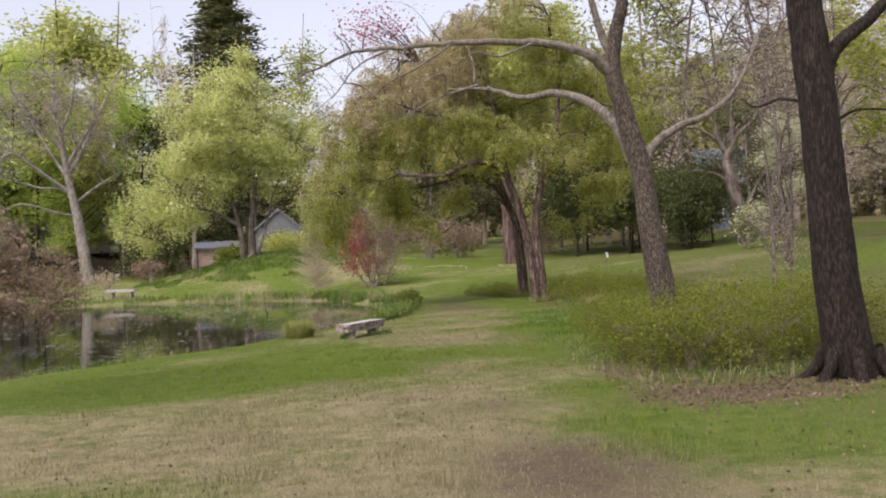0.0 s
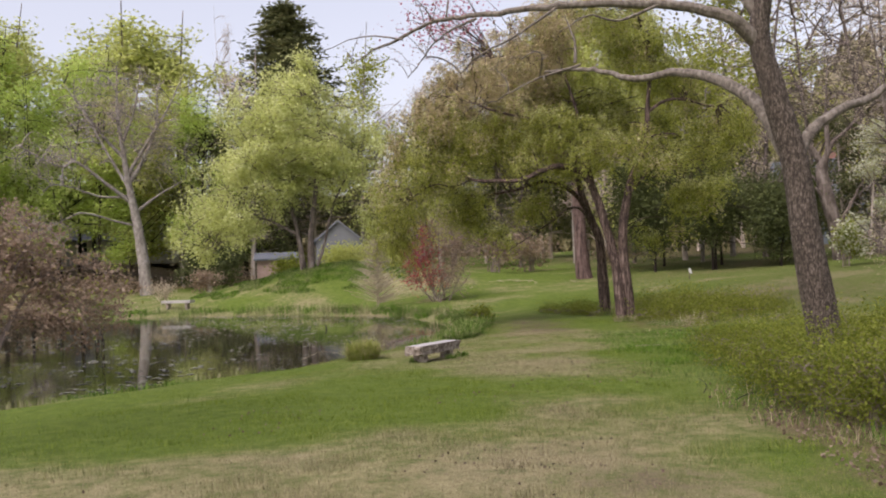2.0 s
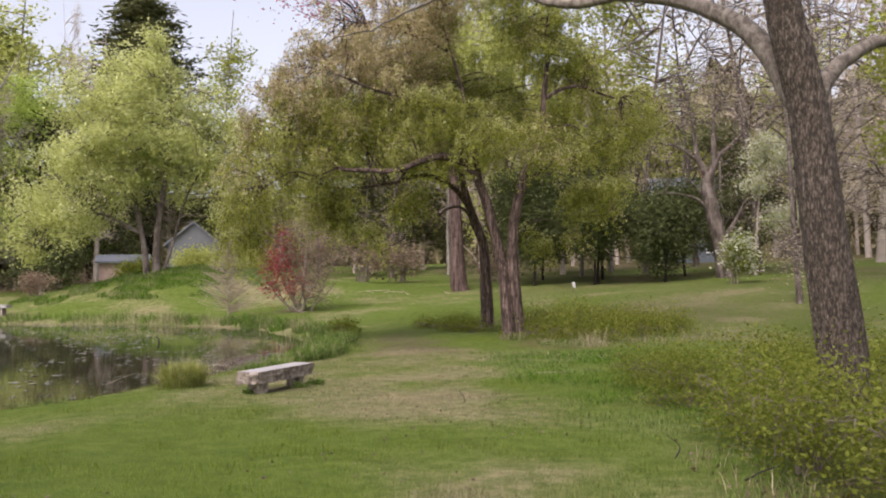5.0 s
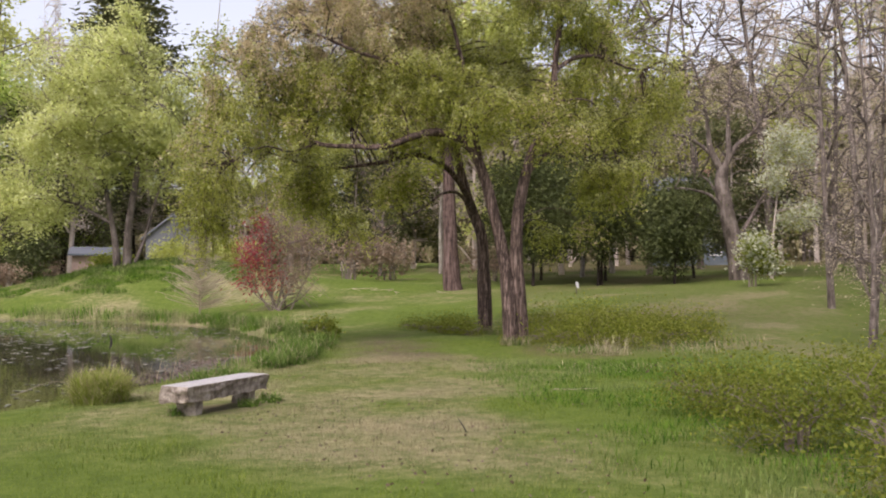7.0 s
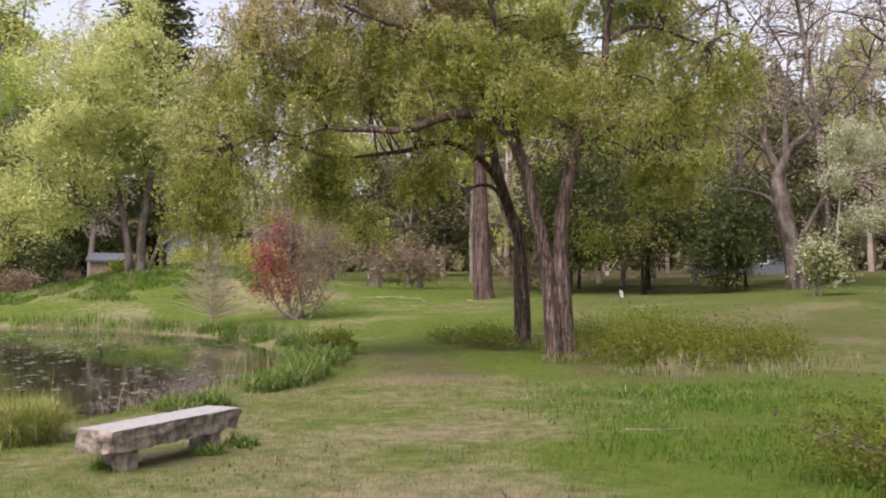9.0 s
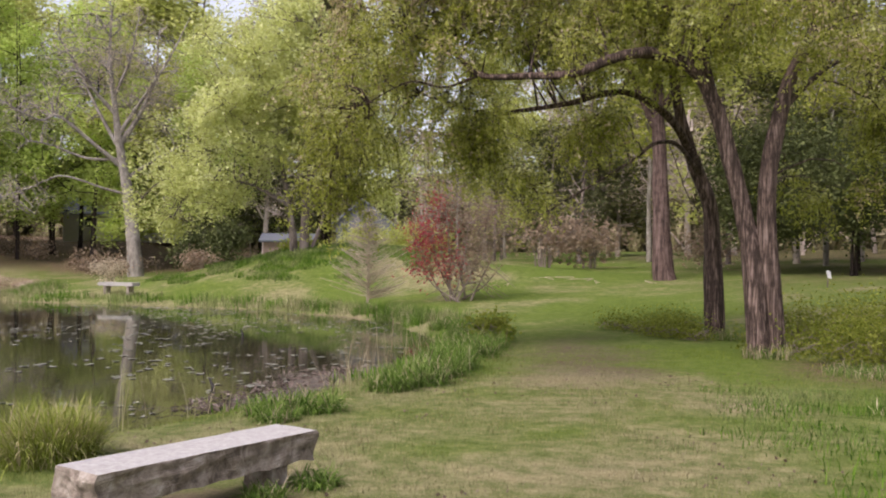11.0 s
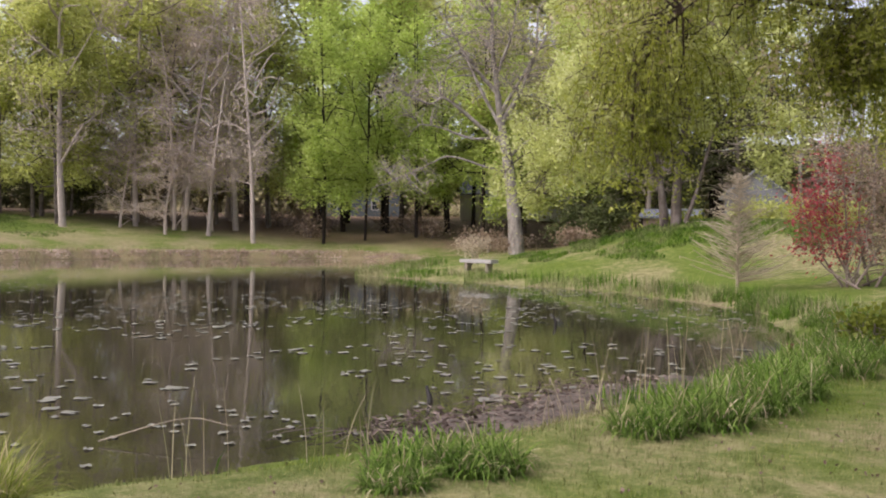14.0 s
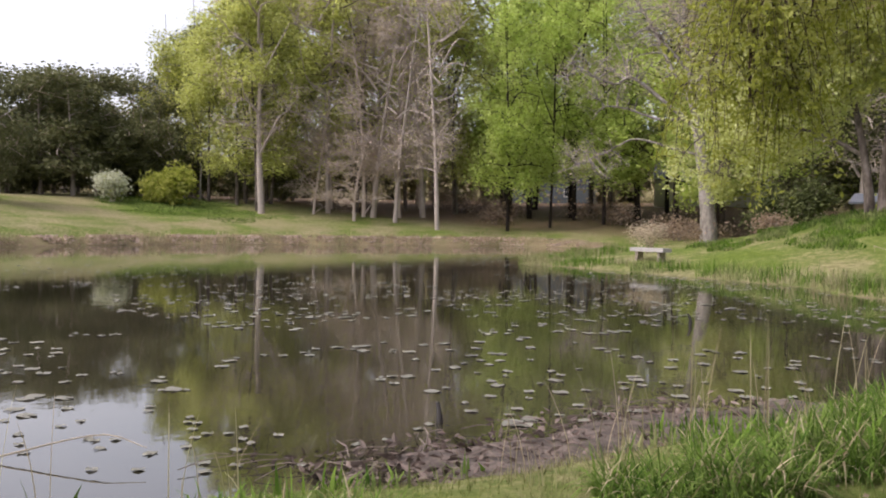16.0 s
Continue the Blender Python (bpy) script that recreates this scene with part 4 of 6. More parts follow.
wood, tips = grow(limbs, blobs, 70, 520, 0.03, 0.012, k=14, rough=0.14, shell=0.6, npt=4, crook=6.0)
plant("crooked_old_tree", (19.6, 56.9, zc), wood, BARK_WOOD, [("bud_spray", spray(tips, 3, 0.3), 0.10, 0.6, 0, LEAF_BUD, "sparse tan buds")],
      "old tree with a thick pale trunk and crooked leafless limbs", "tree")
zd = gz(20.8, 55.5)
limbs = [([(20.8, 55.5, zd - 0.1), (20.9, 55.5, 3.0), (21.2, 55.5, 6.0), (21.4, 55.4, 8.6)], 0.09, 0.02), ([(20.8, 55.5, 2.0), (19.8, 55.2, 2.8), (19.0, 55.0, 3.0)], 0.05, 0.012)]
wood, tips = grow(limbs, [(21.6, 55.2, 7.6, 1.7, 1.4, 1.3), (20.6, 55.3, 6.0, 1.1, 1.0, 0.6), (19.6, 55.0, 2.8, 1.1, 0.9, 0.45), (22.2, 55.2, 4.2, 1.3, 1.2, 0.8)], 26, 190, 0.012, 0.006, k=7)
plant("dogwood", (20.8, 55.5, zd), wood, TWIG_GREY, [("blossom", spray(tips, 6, 0.22), 0.14, 0.7, 0, LEAF_WHITE, "creamy white blossom in level sprays"), ("leaves", spray(tips, 3, 0.25), 0.12, 0.6, 0, LEAF_LIME, "young lime leaves")],
      "slender flowering tree with creamy white blossom beside the old trunk", "tree")

# ---- red shrub, bare young larch, brown shrub ----
zr = gz(-4.4, 54.0)
stems = [([(-4.4 + rng.normal(0, 0.3), 54.0 + rng.normal(0, 0.3), zr - 0.1), (-4.4 + 0.6 * dx, 54.0, zr + 0.4 * hgt), (-4.4 + dx, 53.9, zr + hgt)], 0.05, 0.01) for dx, hgt in [(-1.6, 2.6), (-1.2, 4.0), (-0.4, 4.8), (0.7, 4.9), (1.5, 4.1), (2.1, 3.0), (0.3, 5.2), (-1.5, 1.6), (1.9, 1.4), (-0.7, 3.2)]]
blobs = [(-5.5, 53.9, 0.6, 0.9, 1.0, 0.8), (-5.4, 53.9, 2.0, 1.1, 1.2, 1.1), (-4.9, 54.0, 3.4, 1.0, 1.2, 0.7), (-3.8, 54.0, 0.9, 1.4, 1.3, 1.0), (-3.2, 54.1, 2.6, 1.4, 1.3, 1.3)]
wood, tips = grow(stems, blobs, 120, 1100, 0.010, 0.006, k=7, step=0.25, shell=0.6)
for _ in range(34):
    a, ln, h = rng.uniform(0, 6.28), rng.uniform(1.0, 2.4), rng.uniform(0.2, 1.8)
    p = smooth_path(np.array([(-4.1, 54.0, zr + h), (-4.1 + 0.5 * ln * math.cos(a), 54.0 + 0.5 * ln * math.sin(a), zr + h + 0.1), (-4.1 + ln * math.cos(a), 54.0 + ln * math.sin(a), zr + max(0.12, h - 0.7))]), 9)
    wood.append(tubes(p[None], np.linspace(0.022, 0.007, 9)[None], 5))
c = spray(tips, 5, 0.24)
redness = rng.random(len(c)) < 0.8 * ease(0.9, -0.5, c[:, 0] + 4.6 + 0.25 * (c[:, 2] - 1.6))
plant("red_leaved_shrub", (-4.4, 54.0, zr), wood, TWIG, [("crown", c[redness][::3], 0.115, 0.6, 0, LEAF_RED, "dark red leaves"), ("bud_spray", c[~redness][::3], 0.09, 0.6, 0, LEAF_BROWN, "dull brown-pink buds")],
      "large twiggy shrub with dark red young leaves behind the pond", "shrub", part_name="branchwork")

zl = gz(-7.7, 52.6)
limbs = [([(-7.7, 52.6, zl - 0.1), (-7.7, 52.6, zl + 1.8), (-7.65, 52.6, zl + 3.9)], 0.06, 0.015)]
bp, br = [], []
for k in range(190):
    h = 0.3 + 3.5 * (k / 190) ** 1.1
    a, ln = rng.uniform(0, 2 * math.pi), (1.9 * (1 - h / 4.2) + 0.2) * rng.uniform(0.45, 1.1)
    p0 = np.array([-7.7, 52.6, zl + h])
    p2 = p0 + np.array([math.cos(a) * ln, math.sin(a) * ln, rng.uniform(0.15, 0.6) * ln])
    mid = (p0 + p2) / 2 + np.array([0, 0, -0.05 * ln])
    uu = np.linspace(0, 1, 6)[:, None]
    bp.append((1 - uu) ** 2 * p0 + 2 * uu * (1 - uu) * mid + uu ** 2 * p2)
    br.append(np.linspace(0.018, 0.009, 6))
bp, br = np.array(bp), np.array(br)
tw = bp[:, 1:].reshape(-1, 3)
tw = np.repeat(tw, 2, axis=0)
off = rng.normal(size=tw.shape) * np.array([0.17, 0.17, 0.08])
wood = grow(limbs, [], 0, 0, k=8)[0] + [tubes(bp, br, 4), tubes(np.stack([tw, tw + 0.5 * off, tw + off], 1), np.full((len(tw), 3), 0.0045), 3)]
larch = plant("bare_young_larch", (-7.7, 52.6, zl), wood[:1], STRAW_TWIG, [], "small leafless larch with straw-coloured level twigs at the water's edge", "tree")
v, f = joined(wood[1:])
tagged(mesh_part("branchwork", v - np.array((-7.7, 52.6, zl)), f, STRAW_TWIG, larch), kind="stuff")

stems = [([(-13.4, 22.6, gz(-13.4, 22.6) - 0.3), (-13 + 0.5 * dx, 23 + dy, 1.2), (-13 + dx, 23 + 2 * dy, hgt)], 0.05, 0.01) for dx, dy, hgt in [(-1.5, 0.4, 2.8), (0, 0.5, 3.2), (1.2, 0.2, 2.6), (2.0, 0.5, 1.7), (1.7, 0.7, 0.9), (-0.6, -0.5, 2.8)]]
blobs = [(-12.8, 23.3, 1.7, 2.2, 1.5, 1.6), (-11.2, 23.8, 0.9, 1.6, 1.2, 1.2)]
wood, tips = grow(stems, blobs, 30, 480, 0.01, 0.005, k=6)
c = clumped(spray(tips, 9, 0.15), 0.5, 0.46, 0.8)
plant("brown_leaved_shrub", (-13.4, 22.6, gz(-13.4, 22.6) - 0.1), wood, TWIG, [("crown", c, 0.10, 0.6, 0.3, LEAF_BROWN, "brown and tan leaves"), ("young_leaves", c[::9] + 0.1, 0.08, 0.6, 0, LEAF_LIME, "few green young leaves")],
      "dense shrub with brown leaves leaning over the pond", "shrub", part_name="branchwork")

# ---- evergreen whose boughs hang in at the start of the walk ----
ze = gz(-8.6, 11.6)
limbs = [([(-8.6, 11.6, ze - 0.2), (-8.6, 11.6, 4), (-8.5, 11.6, 9)], 0.2, 0.05), ([(-8.6, 11.6, 5.0), (-7.2, 11.3, 5.2), (-5.9, 11.0, 4.3)], 0.05, 0.015), ([(-8.6, 11.6, 4.3), (-7.2, 11.2, 4.3), (-5.7, 11.0, 3.4)], 0.05, 0.012)]
wood, tips = grow(limbs, [(-6.0, 11.0, 4.25, 0.75, 0.9, 0.55), (-6.0, 11.0, 3.5, 0.75, 0.8, 0.3), (-8.5, 11.5, 6.5, 2.0, 2.0, 2.2)], 20, 150, 0.01, 0.005, sag=-0.1)
plant("overhanging_evergreen", (-8.6, 11.6, ze), wood, BARK_DARK, [("needles", spray(tips, 12, 0.14, 0.1), 0.12, 0.3, 0.6, LEAF_DARK, "dark green needles")], "dark evergreen with boughs hanging over the lawn", "tree")

# ---- woodland: a few kinds, copied ----
PARK = pose(0, 0, -900)


def wood_tree(name, height, spread, low, leaf, size, per, bark, label, category="tree", boughs=34, twigs=190, stems=1, lean=0.05, radius=0.2, droop=0.1, spread_leaf=0.5, r_twig=0.014, arms=5):
    limbs = []
    for s in range(stems):
        a = rng.uniform(0, 6.28)
        dx, dy = math.cos(a), math.sin(a)
        off = 0.25 * s
        limbs.append(([(off * dx, off * dy, -0.3), (off * dx + lean * height * 0.2 * dx, off * dy, height * 0.25), (off * dx + lean * height * dx * 0.6, off * dy + lean * height * dy * 0.4, height * 0.6), (lean * height * dx, lean * height * dy, height * 0.96)], radius / (stems ** 0.5), 0.03))
    for _ in range(arms):
        a, h = rng.uniform(0, 6.28), rng.uniform(low, 0.75) * height
        r = spread * rng.uniform(0.5, 0.85)
        limbs.append(([(0, 0, h), (0.5 * r * math.cos(a), 0.5 * r * math.sin(a), h + rng.uniform(0.0, 0.12) * height), (r * math.cos(a + 0.3), r * math.sin(a + 0.3), h + rng.uniform(0.0, 0.2) * height)], radius * 0.4, 0.03))
    blobs = []
    for _ in range(20):
        a, h = rng.uniform(0, 6.28), rng.uniform(low + 0.08, 0.9)
        r = spread * (0.75 if h < 0.7 else 0.4) * rng.uniform(0.3, 1)
        blobs.append((r * math.cos(a), r * math.sin(a), h * height, spread * rng.uniform(0.3, 0.55), spread * rng.uniform(0.3, 0.55), height * rng.uniform(0.05, 0.11)))
    wood, tips = grow(limbs, blobs, boughs, twigs, 0.035, r_twig, k=7, rough=0.1, step=1.1, npt=4)
    top = plant(name, (0, 0, 0), wood, bark, [("crown", spray(tips, per, spread_leaf, 0.15, 1), size, 0.6, droop, leaf, "")] if per else [], label, category, "woodland trees")
    top.matrix_world = PARK
    return top


def conifer(name, height, spread, label, leaf):
    limbs = [([(0, 0, -0.3), (0, 0, height * 0.5), (0, 0, height)], 0.28, 0.03)]
    n = 420
    h = rng.uniform(0.14, 0.99, n) * height
    a = rng.uniform(0, 6.28, n)
    ln = spread * (1 - h / height) ** 0.85 * rng.uniform(0.55, 1.15, n) + 0.2
    u = np.linspace(0, 1, 6)[None]
    p = np.stack([np.cos(a)[:, None] * ln[:, None] * u, np.sin(a)[:, None] * ln[:, None] * u, h[:, None] - 0.16 * ln[:, None] * u + 0.12 * ln[:, None] * u ** 3], -1)
    wood = grow(limbs, [], 0, 0, k=8, step=1)[0] + [tubes(p, np.linspace(0.04, 0.01, 6)[None] * np.ones((n, 1)), 3)]
    q = np.repeat(p[:, 1:].reshape(-1, 3), 9, axis=0)
    q = q + rng.normal(size=q.shape) * np.array([0.28, 0.28, 0.16])
    top = plant(name, (0, 0, 0), wood, BARK_DARK, [("needles", q, 0.36, 0.35, 0.4, leaf, "")], label, "tree", "woodland trees")
    top.matrix_world = PARK
    return top


GREEN_A = wood_tree("maple", 27, 5.4, 0.16, LEAF_GREEN, 0.30, 15, BARK_DARK, "slender tree with fresh bright green leaves", twigs=200)
GREEN_B = wood_tree("maple", 24, 5.0, 0.10, LEAF_GREEN, 0.30, 15, BARK_DARK, "forked tree with fresh bright green leaves", stems=2, twigs=200)
YELLOW_A = wood_tree("birch", 27, 5.4, 0.12, LEAF_YELLOW, 0.32, 16, BARK_WOOD, "tall tree with yellow-green young leaves", twigs=200)
YELLOW_B = wood_tree("birch", 28, 5.0, 0.16, LEAF_LIME, 0.30, 9, BARK_PALE, "tall pale-barked tree with thin lime leaves", twigs=200)
BARE_A = wood_tree("bare_tree", 29, 5.0, 0.06, LEAF_BUD, 0.17, 4, TWIG_GREY, "tall leafless tree with grey-brown twigs and buds", boughs=50, twigs=280, radius=0.30, spread_leaf=0.5, r_twig=0.03, arms=11, lean=0.09)
BARE_B = wood_tree("bare_tree", 25, 4.8, 0.0, LEAF_BUD, 0.17, 4, TWIG_ROSE, "tall leafless tree with dense brown side twigs", boughs=55, twigs=340, radius=0.22, spread_leaf=0.5, r_twig=0.03, arms=13, lean=0.08)
BARE_C = wood_tree("bare_tree", 26, 4.6, 0.05, LEAF_BUD, 0.12, 2, BARK_WOOD, "tall leafless tree with fine brown twigs", boughs=50, twigs=400, radius=0.22, spread_leaf=0.6, r_twig=0.011, arms=9, lean=0.08)
DARK_A = conifer("spruce", 26, 5.0, "dark green conical evergreen above the other trees", LEAF_CEDAR)
DARK_B = wood_tree("evergreen_tree", 15, 5.2, 0.02, LEAF_CEDAR, 0.32, 20, TWIG_GREY, "brownish dark evergreen tree with low boughs", twigs=170)
PINE = wood_tree("pine", 23, 5.2, 0.5, LEAF_DARK, 0.34, 16, BARK_WOOD, "tall pine with a dark flat-topped crown", lean=0.03)


def set_back(x, y):
    """The wood's edge on the far shore lies one eighth farther from the path."""
    k = 1 + 0.12 * float(ease(30, 36, math.degrees(math.atan2(0.4 - x, y - 23.5)))) * (x < -30) * (y > 15)
    return 0.4 + (x - 0.4) * k, 23.5 + (y - 23.5) * k, k


def put(kind, x, y, scale=1.0, turn=None, wide=1.0):
    x, y, k = set_back(x, y)
    scale *= k
    if -93 < x < -62 and 50 < y < 70:
        return None  # the open lawn on the far shore
    t = rng.uniform(0, 360) if turn is None else turn
    ob = copy_thing(kind, pose(x, y, gz(x, y) - 0.05, rng.normal(0, 1.2), rng.normal(0, 1.2), t))
    ob.scale = (scale * wide, scale * wide, scale)
    return ob


# single trees that stand out
for kind, x, y, s, w in [(BARE_A, -54, 75.5, 0.95, 0.8), (BARE_B, -62, 78, 0.95, 1.0), (BARE_B, -66.5, 78.5, 1.0, 1.1), (BARE_B, -63.5, 75, 0.75, 1.3), (BARE_A, -61.5, 80.5, 0.95, 1.1), (BARE_A, -59, 75, 0.7, 1.1), (BARE_B, -70, 76, 0.9, 1.2), (GREEN_A, -51, 90, 1.0, 1.2), (GREEN_A, -44, 96, 1.0, 1.2), (YELLOW_A, -42, 99, 0.95, 1.3), (YELLOW_A, -37, 101, 0.92, 1.3), (GREEN_B, -51, 81, 0.85, 1.0), (GREEN_A, -49, 84.2, 0.8, 0.9), (GREEN_B, -56.5, 87, 0.95, 1.0),
                         (GREEN_B, -46.4, 88.3, 0.9, 1.0), (YELLOW_A, -75, 68.5, 0.85, 1.2), (YELLOW_A, -77, 73, 0.95, 1.2), (YELLOW_A, -80, 77, 1.0, 1.2), (BARE_A, -67, 73.5, 1.0, 0.9), (BARE_B, -70, 80, 1.0, 1.0), (DARK_B, -86, 57, 0.85, 1.5),
                         (DARK_B, -92, 52, 0.85, 1.4), (DARK_B, -83, 64, 0.72, 1.3), (DARK_B, -96, 44, 0.85, 1.4), (DARK_B, -90, 61, 0.9, 1.4), (PINE, -107, 80, 0.9, 1.2), (PINE, -122, 66, 0.65, 1.2), (YELLOW_B, -80.5, 67.5, 0.65, 1.0),
                         (DARK_A, -26.6, 114, 1.34, 2.4), (YELLOW_B, -16.5, 104.5, 1.08, 1.1), (YELLOW_B, -9, 93, 0.6, 1.1), (YELLOW_A, -5.5, 96, 0.6, 1.2), (BARE_B, -12.5, 95, 0.5, 1.2), (YELLOW_A, -46, 108, 1.3, 1.5), (YELLOW_A, -40, 110, 1.3, 1.4), (BARE_A, -36, 116, 1.26, 0.3), (GREEN_A, -50, 104, 1.0, 1.3), (BARE_B, -76, 80, 1.1, 1.2), (BARE_A, -68, 86, 1.15, 1.2), (BARE_A, -73, 90, 1.2, 1.3), (BARE_B, -61, 72, 0.34, 2.2), (BARE_B, -66.5, 71.5, 0.34, 2.0)]:
    put(kind, x, y, s, None, w)
for kind, x, y, s, w in [(YELLOW_A, -73, 64.5, 0.82, 1.0), (YELLOW_A, -68, 88, 1.2, 1.3), (YELLOW_A, -62, 92, 1.2, 1.3), (YELLOW_A, -75, 84, 1.15, 1.3), (YELLOW_B, -92, 72, 0.8, 1.1), (PINE, -100, 77, 0.95, 1.2), (YELLOW_A, -84, 69, 0.8, 1.1), (YELLOW_B, -87, 67, 0.72, 1.1), (YELLOW_A, -53, 95, 1.15, 1.2), (YELLOW_A, -83, 80, 1.1, 1.3), (DARK_B, -89, 55, 0.8, 1.3), (DARK_B, -94, 56, 0.85, 1.3), (YELLOW_A, -70.5, 68, 0.86, 1.1), (YELLOW_A, -76, 70, 0.9, 1.2), (DARK_B, -31, 97, 1.25, 0.9), (DARK_B, -27, 99, 1.15, 0.9), (DARK_B, -100, 60, 0.95, 1.4), (DARK_B, -97, 68, 0.95, 1.4), (DARK_B, -104, 50, 0.9, 1.5), (DARK_B, -108, 64, 1.0, 1.5), (YELLOW_A, -55, 101, 1.1, 1.3), (GREEN_A, -47, 101, 1.05, 1.3), (GREEN_B, -60, 95, 1.05, 1.2)]:
    put(kind, x, y, s, None, w)
# the slender pale leaning trunk
zp = gz(-70.6, 93.8)
wood, tips = grow([([(-70.6, 93.8, zp - 0.2), (-71, 93.8, 8), (-71.7, 93.6, 15), (-72, 93.5, 22), (-71.8, 93.4, 27)], 0.27, 0.07)], [(-71.8, 93.4, 24, 3, 3, 4.5)], 20, 120, 0.03, 0.014, k=10)
plant("pale_slender_tree", (-70.6, 93.8, zp), wood, BARK_PALE, [("crown", spray(tips, 5, 0.4), 0.3, 0.6, 0, LEAF_LIME, "thin lime leaves")], "slender leaning tree with a pale smooth trunk", "tree")
# the wood behind, ring by ring
for ring, (dist, gap) in enumerate([(90, 4.6), (99, 6.0)]):
    for ang in np.arange(-48, 66, gap * 57.3 / dist):
        a = radians(ang + rng.normal(0, 0.7))
        r = dist + rng.normal(0, 2.5)
        x, y = -math.sin(a) * r, 8 + math.cos(a) * r
        d = float(shore_distance(np.array([x]), np.array([y]))[0])
        if set_back(x, y)[2] > 1.11 and d < 3 or set_back(x, y)[2] <= 1.11 and d < 9 or (-24 < x < -8 and y < 106) or (26 < x < 37 and y < 96) or math.hypot(x + 36, y - 88) < 6.5 or (ring == 0 and 22 < ang < 29):
            continue
        if ang > 55:
            kind = DARK_B
        elif ang > 49:
            kind = (YELLOW_A, DARK_B)[rng.choice(2, p=[0.7, 0.3])]
        elif ang > 37:
            kind = (BARE_B, BARE_A, YELLOW_A)[rng.choice(3, p=[0.3, 0.25, 0.45])]
        elif ang > 17:
            kind = (GREEN_A, GREEN_B, YELLOW_B)[rng.choice(3, p=[0.5, 0.42, 0.08])]
        elif ang > 2:
            kind = (YELLOW_B, YELLOW_A, BARE_A)[rng.choice(3, p=[0.35, 0.35, 0.3])]
        else:
            kind = (BARE_A, BARE_B, YELLOW_B, DARK_B, YELLOW_A)[rng.choice(5, p=[0.36, 0.26, 0.14, 0.12, 0.12])]
        put(kind, x, y, rng.uniform(0.8, 1.1) * (0.66 if ang > 55 else 0.8 if ang > 49 else 0.85 if 2 < ang < 18 else 1.0), None, rng.uniform(0.95, 1.3))
# trees round the field on the side away from the pond
for kind, x, y, s, w in [(BARE_C, 18.5, 68, 1.0, 1.1), (BARE_C, 29, 54, 1.0, 1.1), (BARE_C, 32, 46, 1.0, 1.2), (BARE_A, 34, 60, 1.0, 1.2), (BARE_C, 24, 62, 1.05, 1.2), (YELLOW_B, 18, 75, 1.0, 1.2), (BARE_C, 26, 78, 1.0, 1.3), (BARE_A, 37, 70, 1.1, 1.3), (BARE_C, 43, 62, 1.1, 1.3), (BARE_C, 36, 44, 1.0, 1.3), (BARE_C, 23, 51, 0.9, 1.1), (BARE_C, 26, 70, 0.85, 1.2), (DARK_B, 14, 74, 1.0, 1.2), (DARK_B, 23, 65, 0.7, 1.2),
                         (YELLOW_A, 10, 74, 0.85, 1.1), (YELLOW_B, 6, 82, 0.9, 1.2), (YELLOW_B, 14, 68, 0.7, 1.2), (BARE_C, 25, 36, 0.8, 1.2), (BARE_C, 36, 36, 0.9, 1.3), (BARE_C, 25, 47, 0.8, 1.1), (BARE_C, 40, 52, 0.9, 1.3), (BARE_C, 30, 66, 0.9, 1.2),
                         (BARE_C, 19, 30, 0.7, 1.0), (BARE_C, 30, 26, 0.9, 1.3), (BARE_C, 12.2, 32.5, 0.42, 1.0), (BARE_C, 13.8, 35, 0.45, 0.9), (BARE_C, 16.5, 42, 0.6, 1.1), (YELLOW_B, 22, 42, 0.7, 1.2), (DARK_B, -1, 84, 0.7, 1.3), (BARE_C, 1, 78, 0.7, 1.2), (YELLOW_A, -5, 82, 0.7, 1.1)]:
    put(kind, x, y, s, None, w)
# behind the walker, to close the place
for k in range(5):
    a = radians(100 + k * 38)
    put((BARE_A, YELLOW_A, GREEN_A)[k % 3], -math.sin(a) * (36 + 4 * (k % 3)) - 14, math.cos(a) * 34 - 4, 1.0, None, 1.2)
for kind in (GREEN_A, GREEN_B, YELLOW_A, YELLOW_B, BARE_A, BARE_B, BARE_C, DARK_A, DARK_B, PINE):
    for o in (*kind.children_recursive, kind):
        bpy.data.objects.remove(o)

# distant woods: a closed canopy of crowns, with loose foliage before it
def far_height(a):
    return (11 + 6 * vnoise(a * 57, 0 * a, 2.2, 31) + 3 * vnoise(a * 57, 0 * a, 0.7, 32)) * np.where(a > radians(52), 0.6, 1.0) * np.where((a > radians(1)) & (a < radians(19)), 0.75, 1.0) * (1 + 0.8 * ease(radians(2), radians(-6), a))


a, u = np.meshgrid(np.linspace(radians(-100), radians(130), 900), np.linspace(0, 1, 26))
r = (132 + 26 * ease(radians(24), radians(34), a)) + 9 * vnoise(a * 57 * 2.4, u * 9, 1.1, 33) + 5 * vnoise(a * 57 * 2.4, u * 9, 0.35, 34) + 10 * u ** 3
z = -1 + (far_height(a) + 3) * np.sin(u * 1.5708) ** 0.8 + 1.2 * vnoise(a * 57 * 2.4, u * 9, 0.5, 35)
i = (np.arange(25)[:, None] * 900 + np.arange(899)[None]).ravel()
tagged(mesh_part("far_canopy", np.stack([-np.sin(a) * r, 8 + np.cos(a) * r, z], -1).reshape(-1, 3), np.stack([i, i + 1, i + 901, i + 900], -1), FAR_CANOPY), "distant closed woodland canopy", "woodland", kind="stuff")
n = 40000
a, r = rng.uniform(radians(-80), radians(110), n), rng.uniform(116, 134, n)
r = r + 22 * ease(radians(24), radians(34), a)
h = far_height(a) * 1.35 + 3
c = np.stack([-np.sin(a) * r, 8 + np.cos(a) * r, 1 + h * rng.uniform(0, 1, n) ** 0.9], -1)
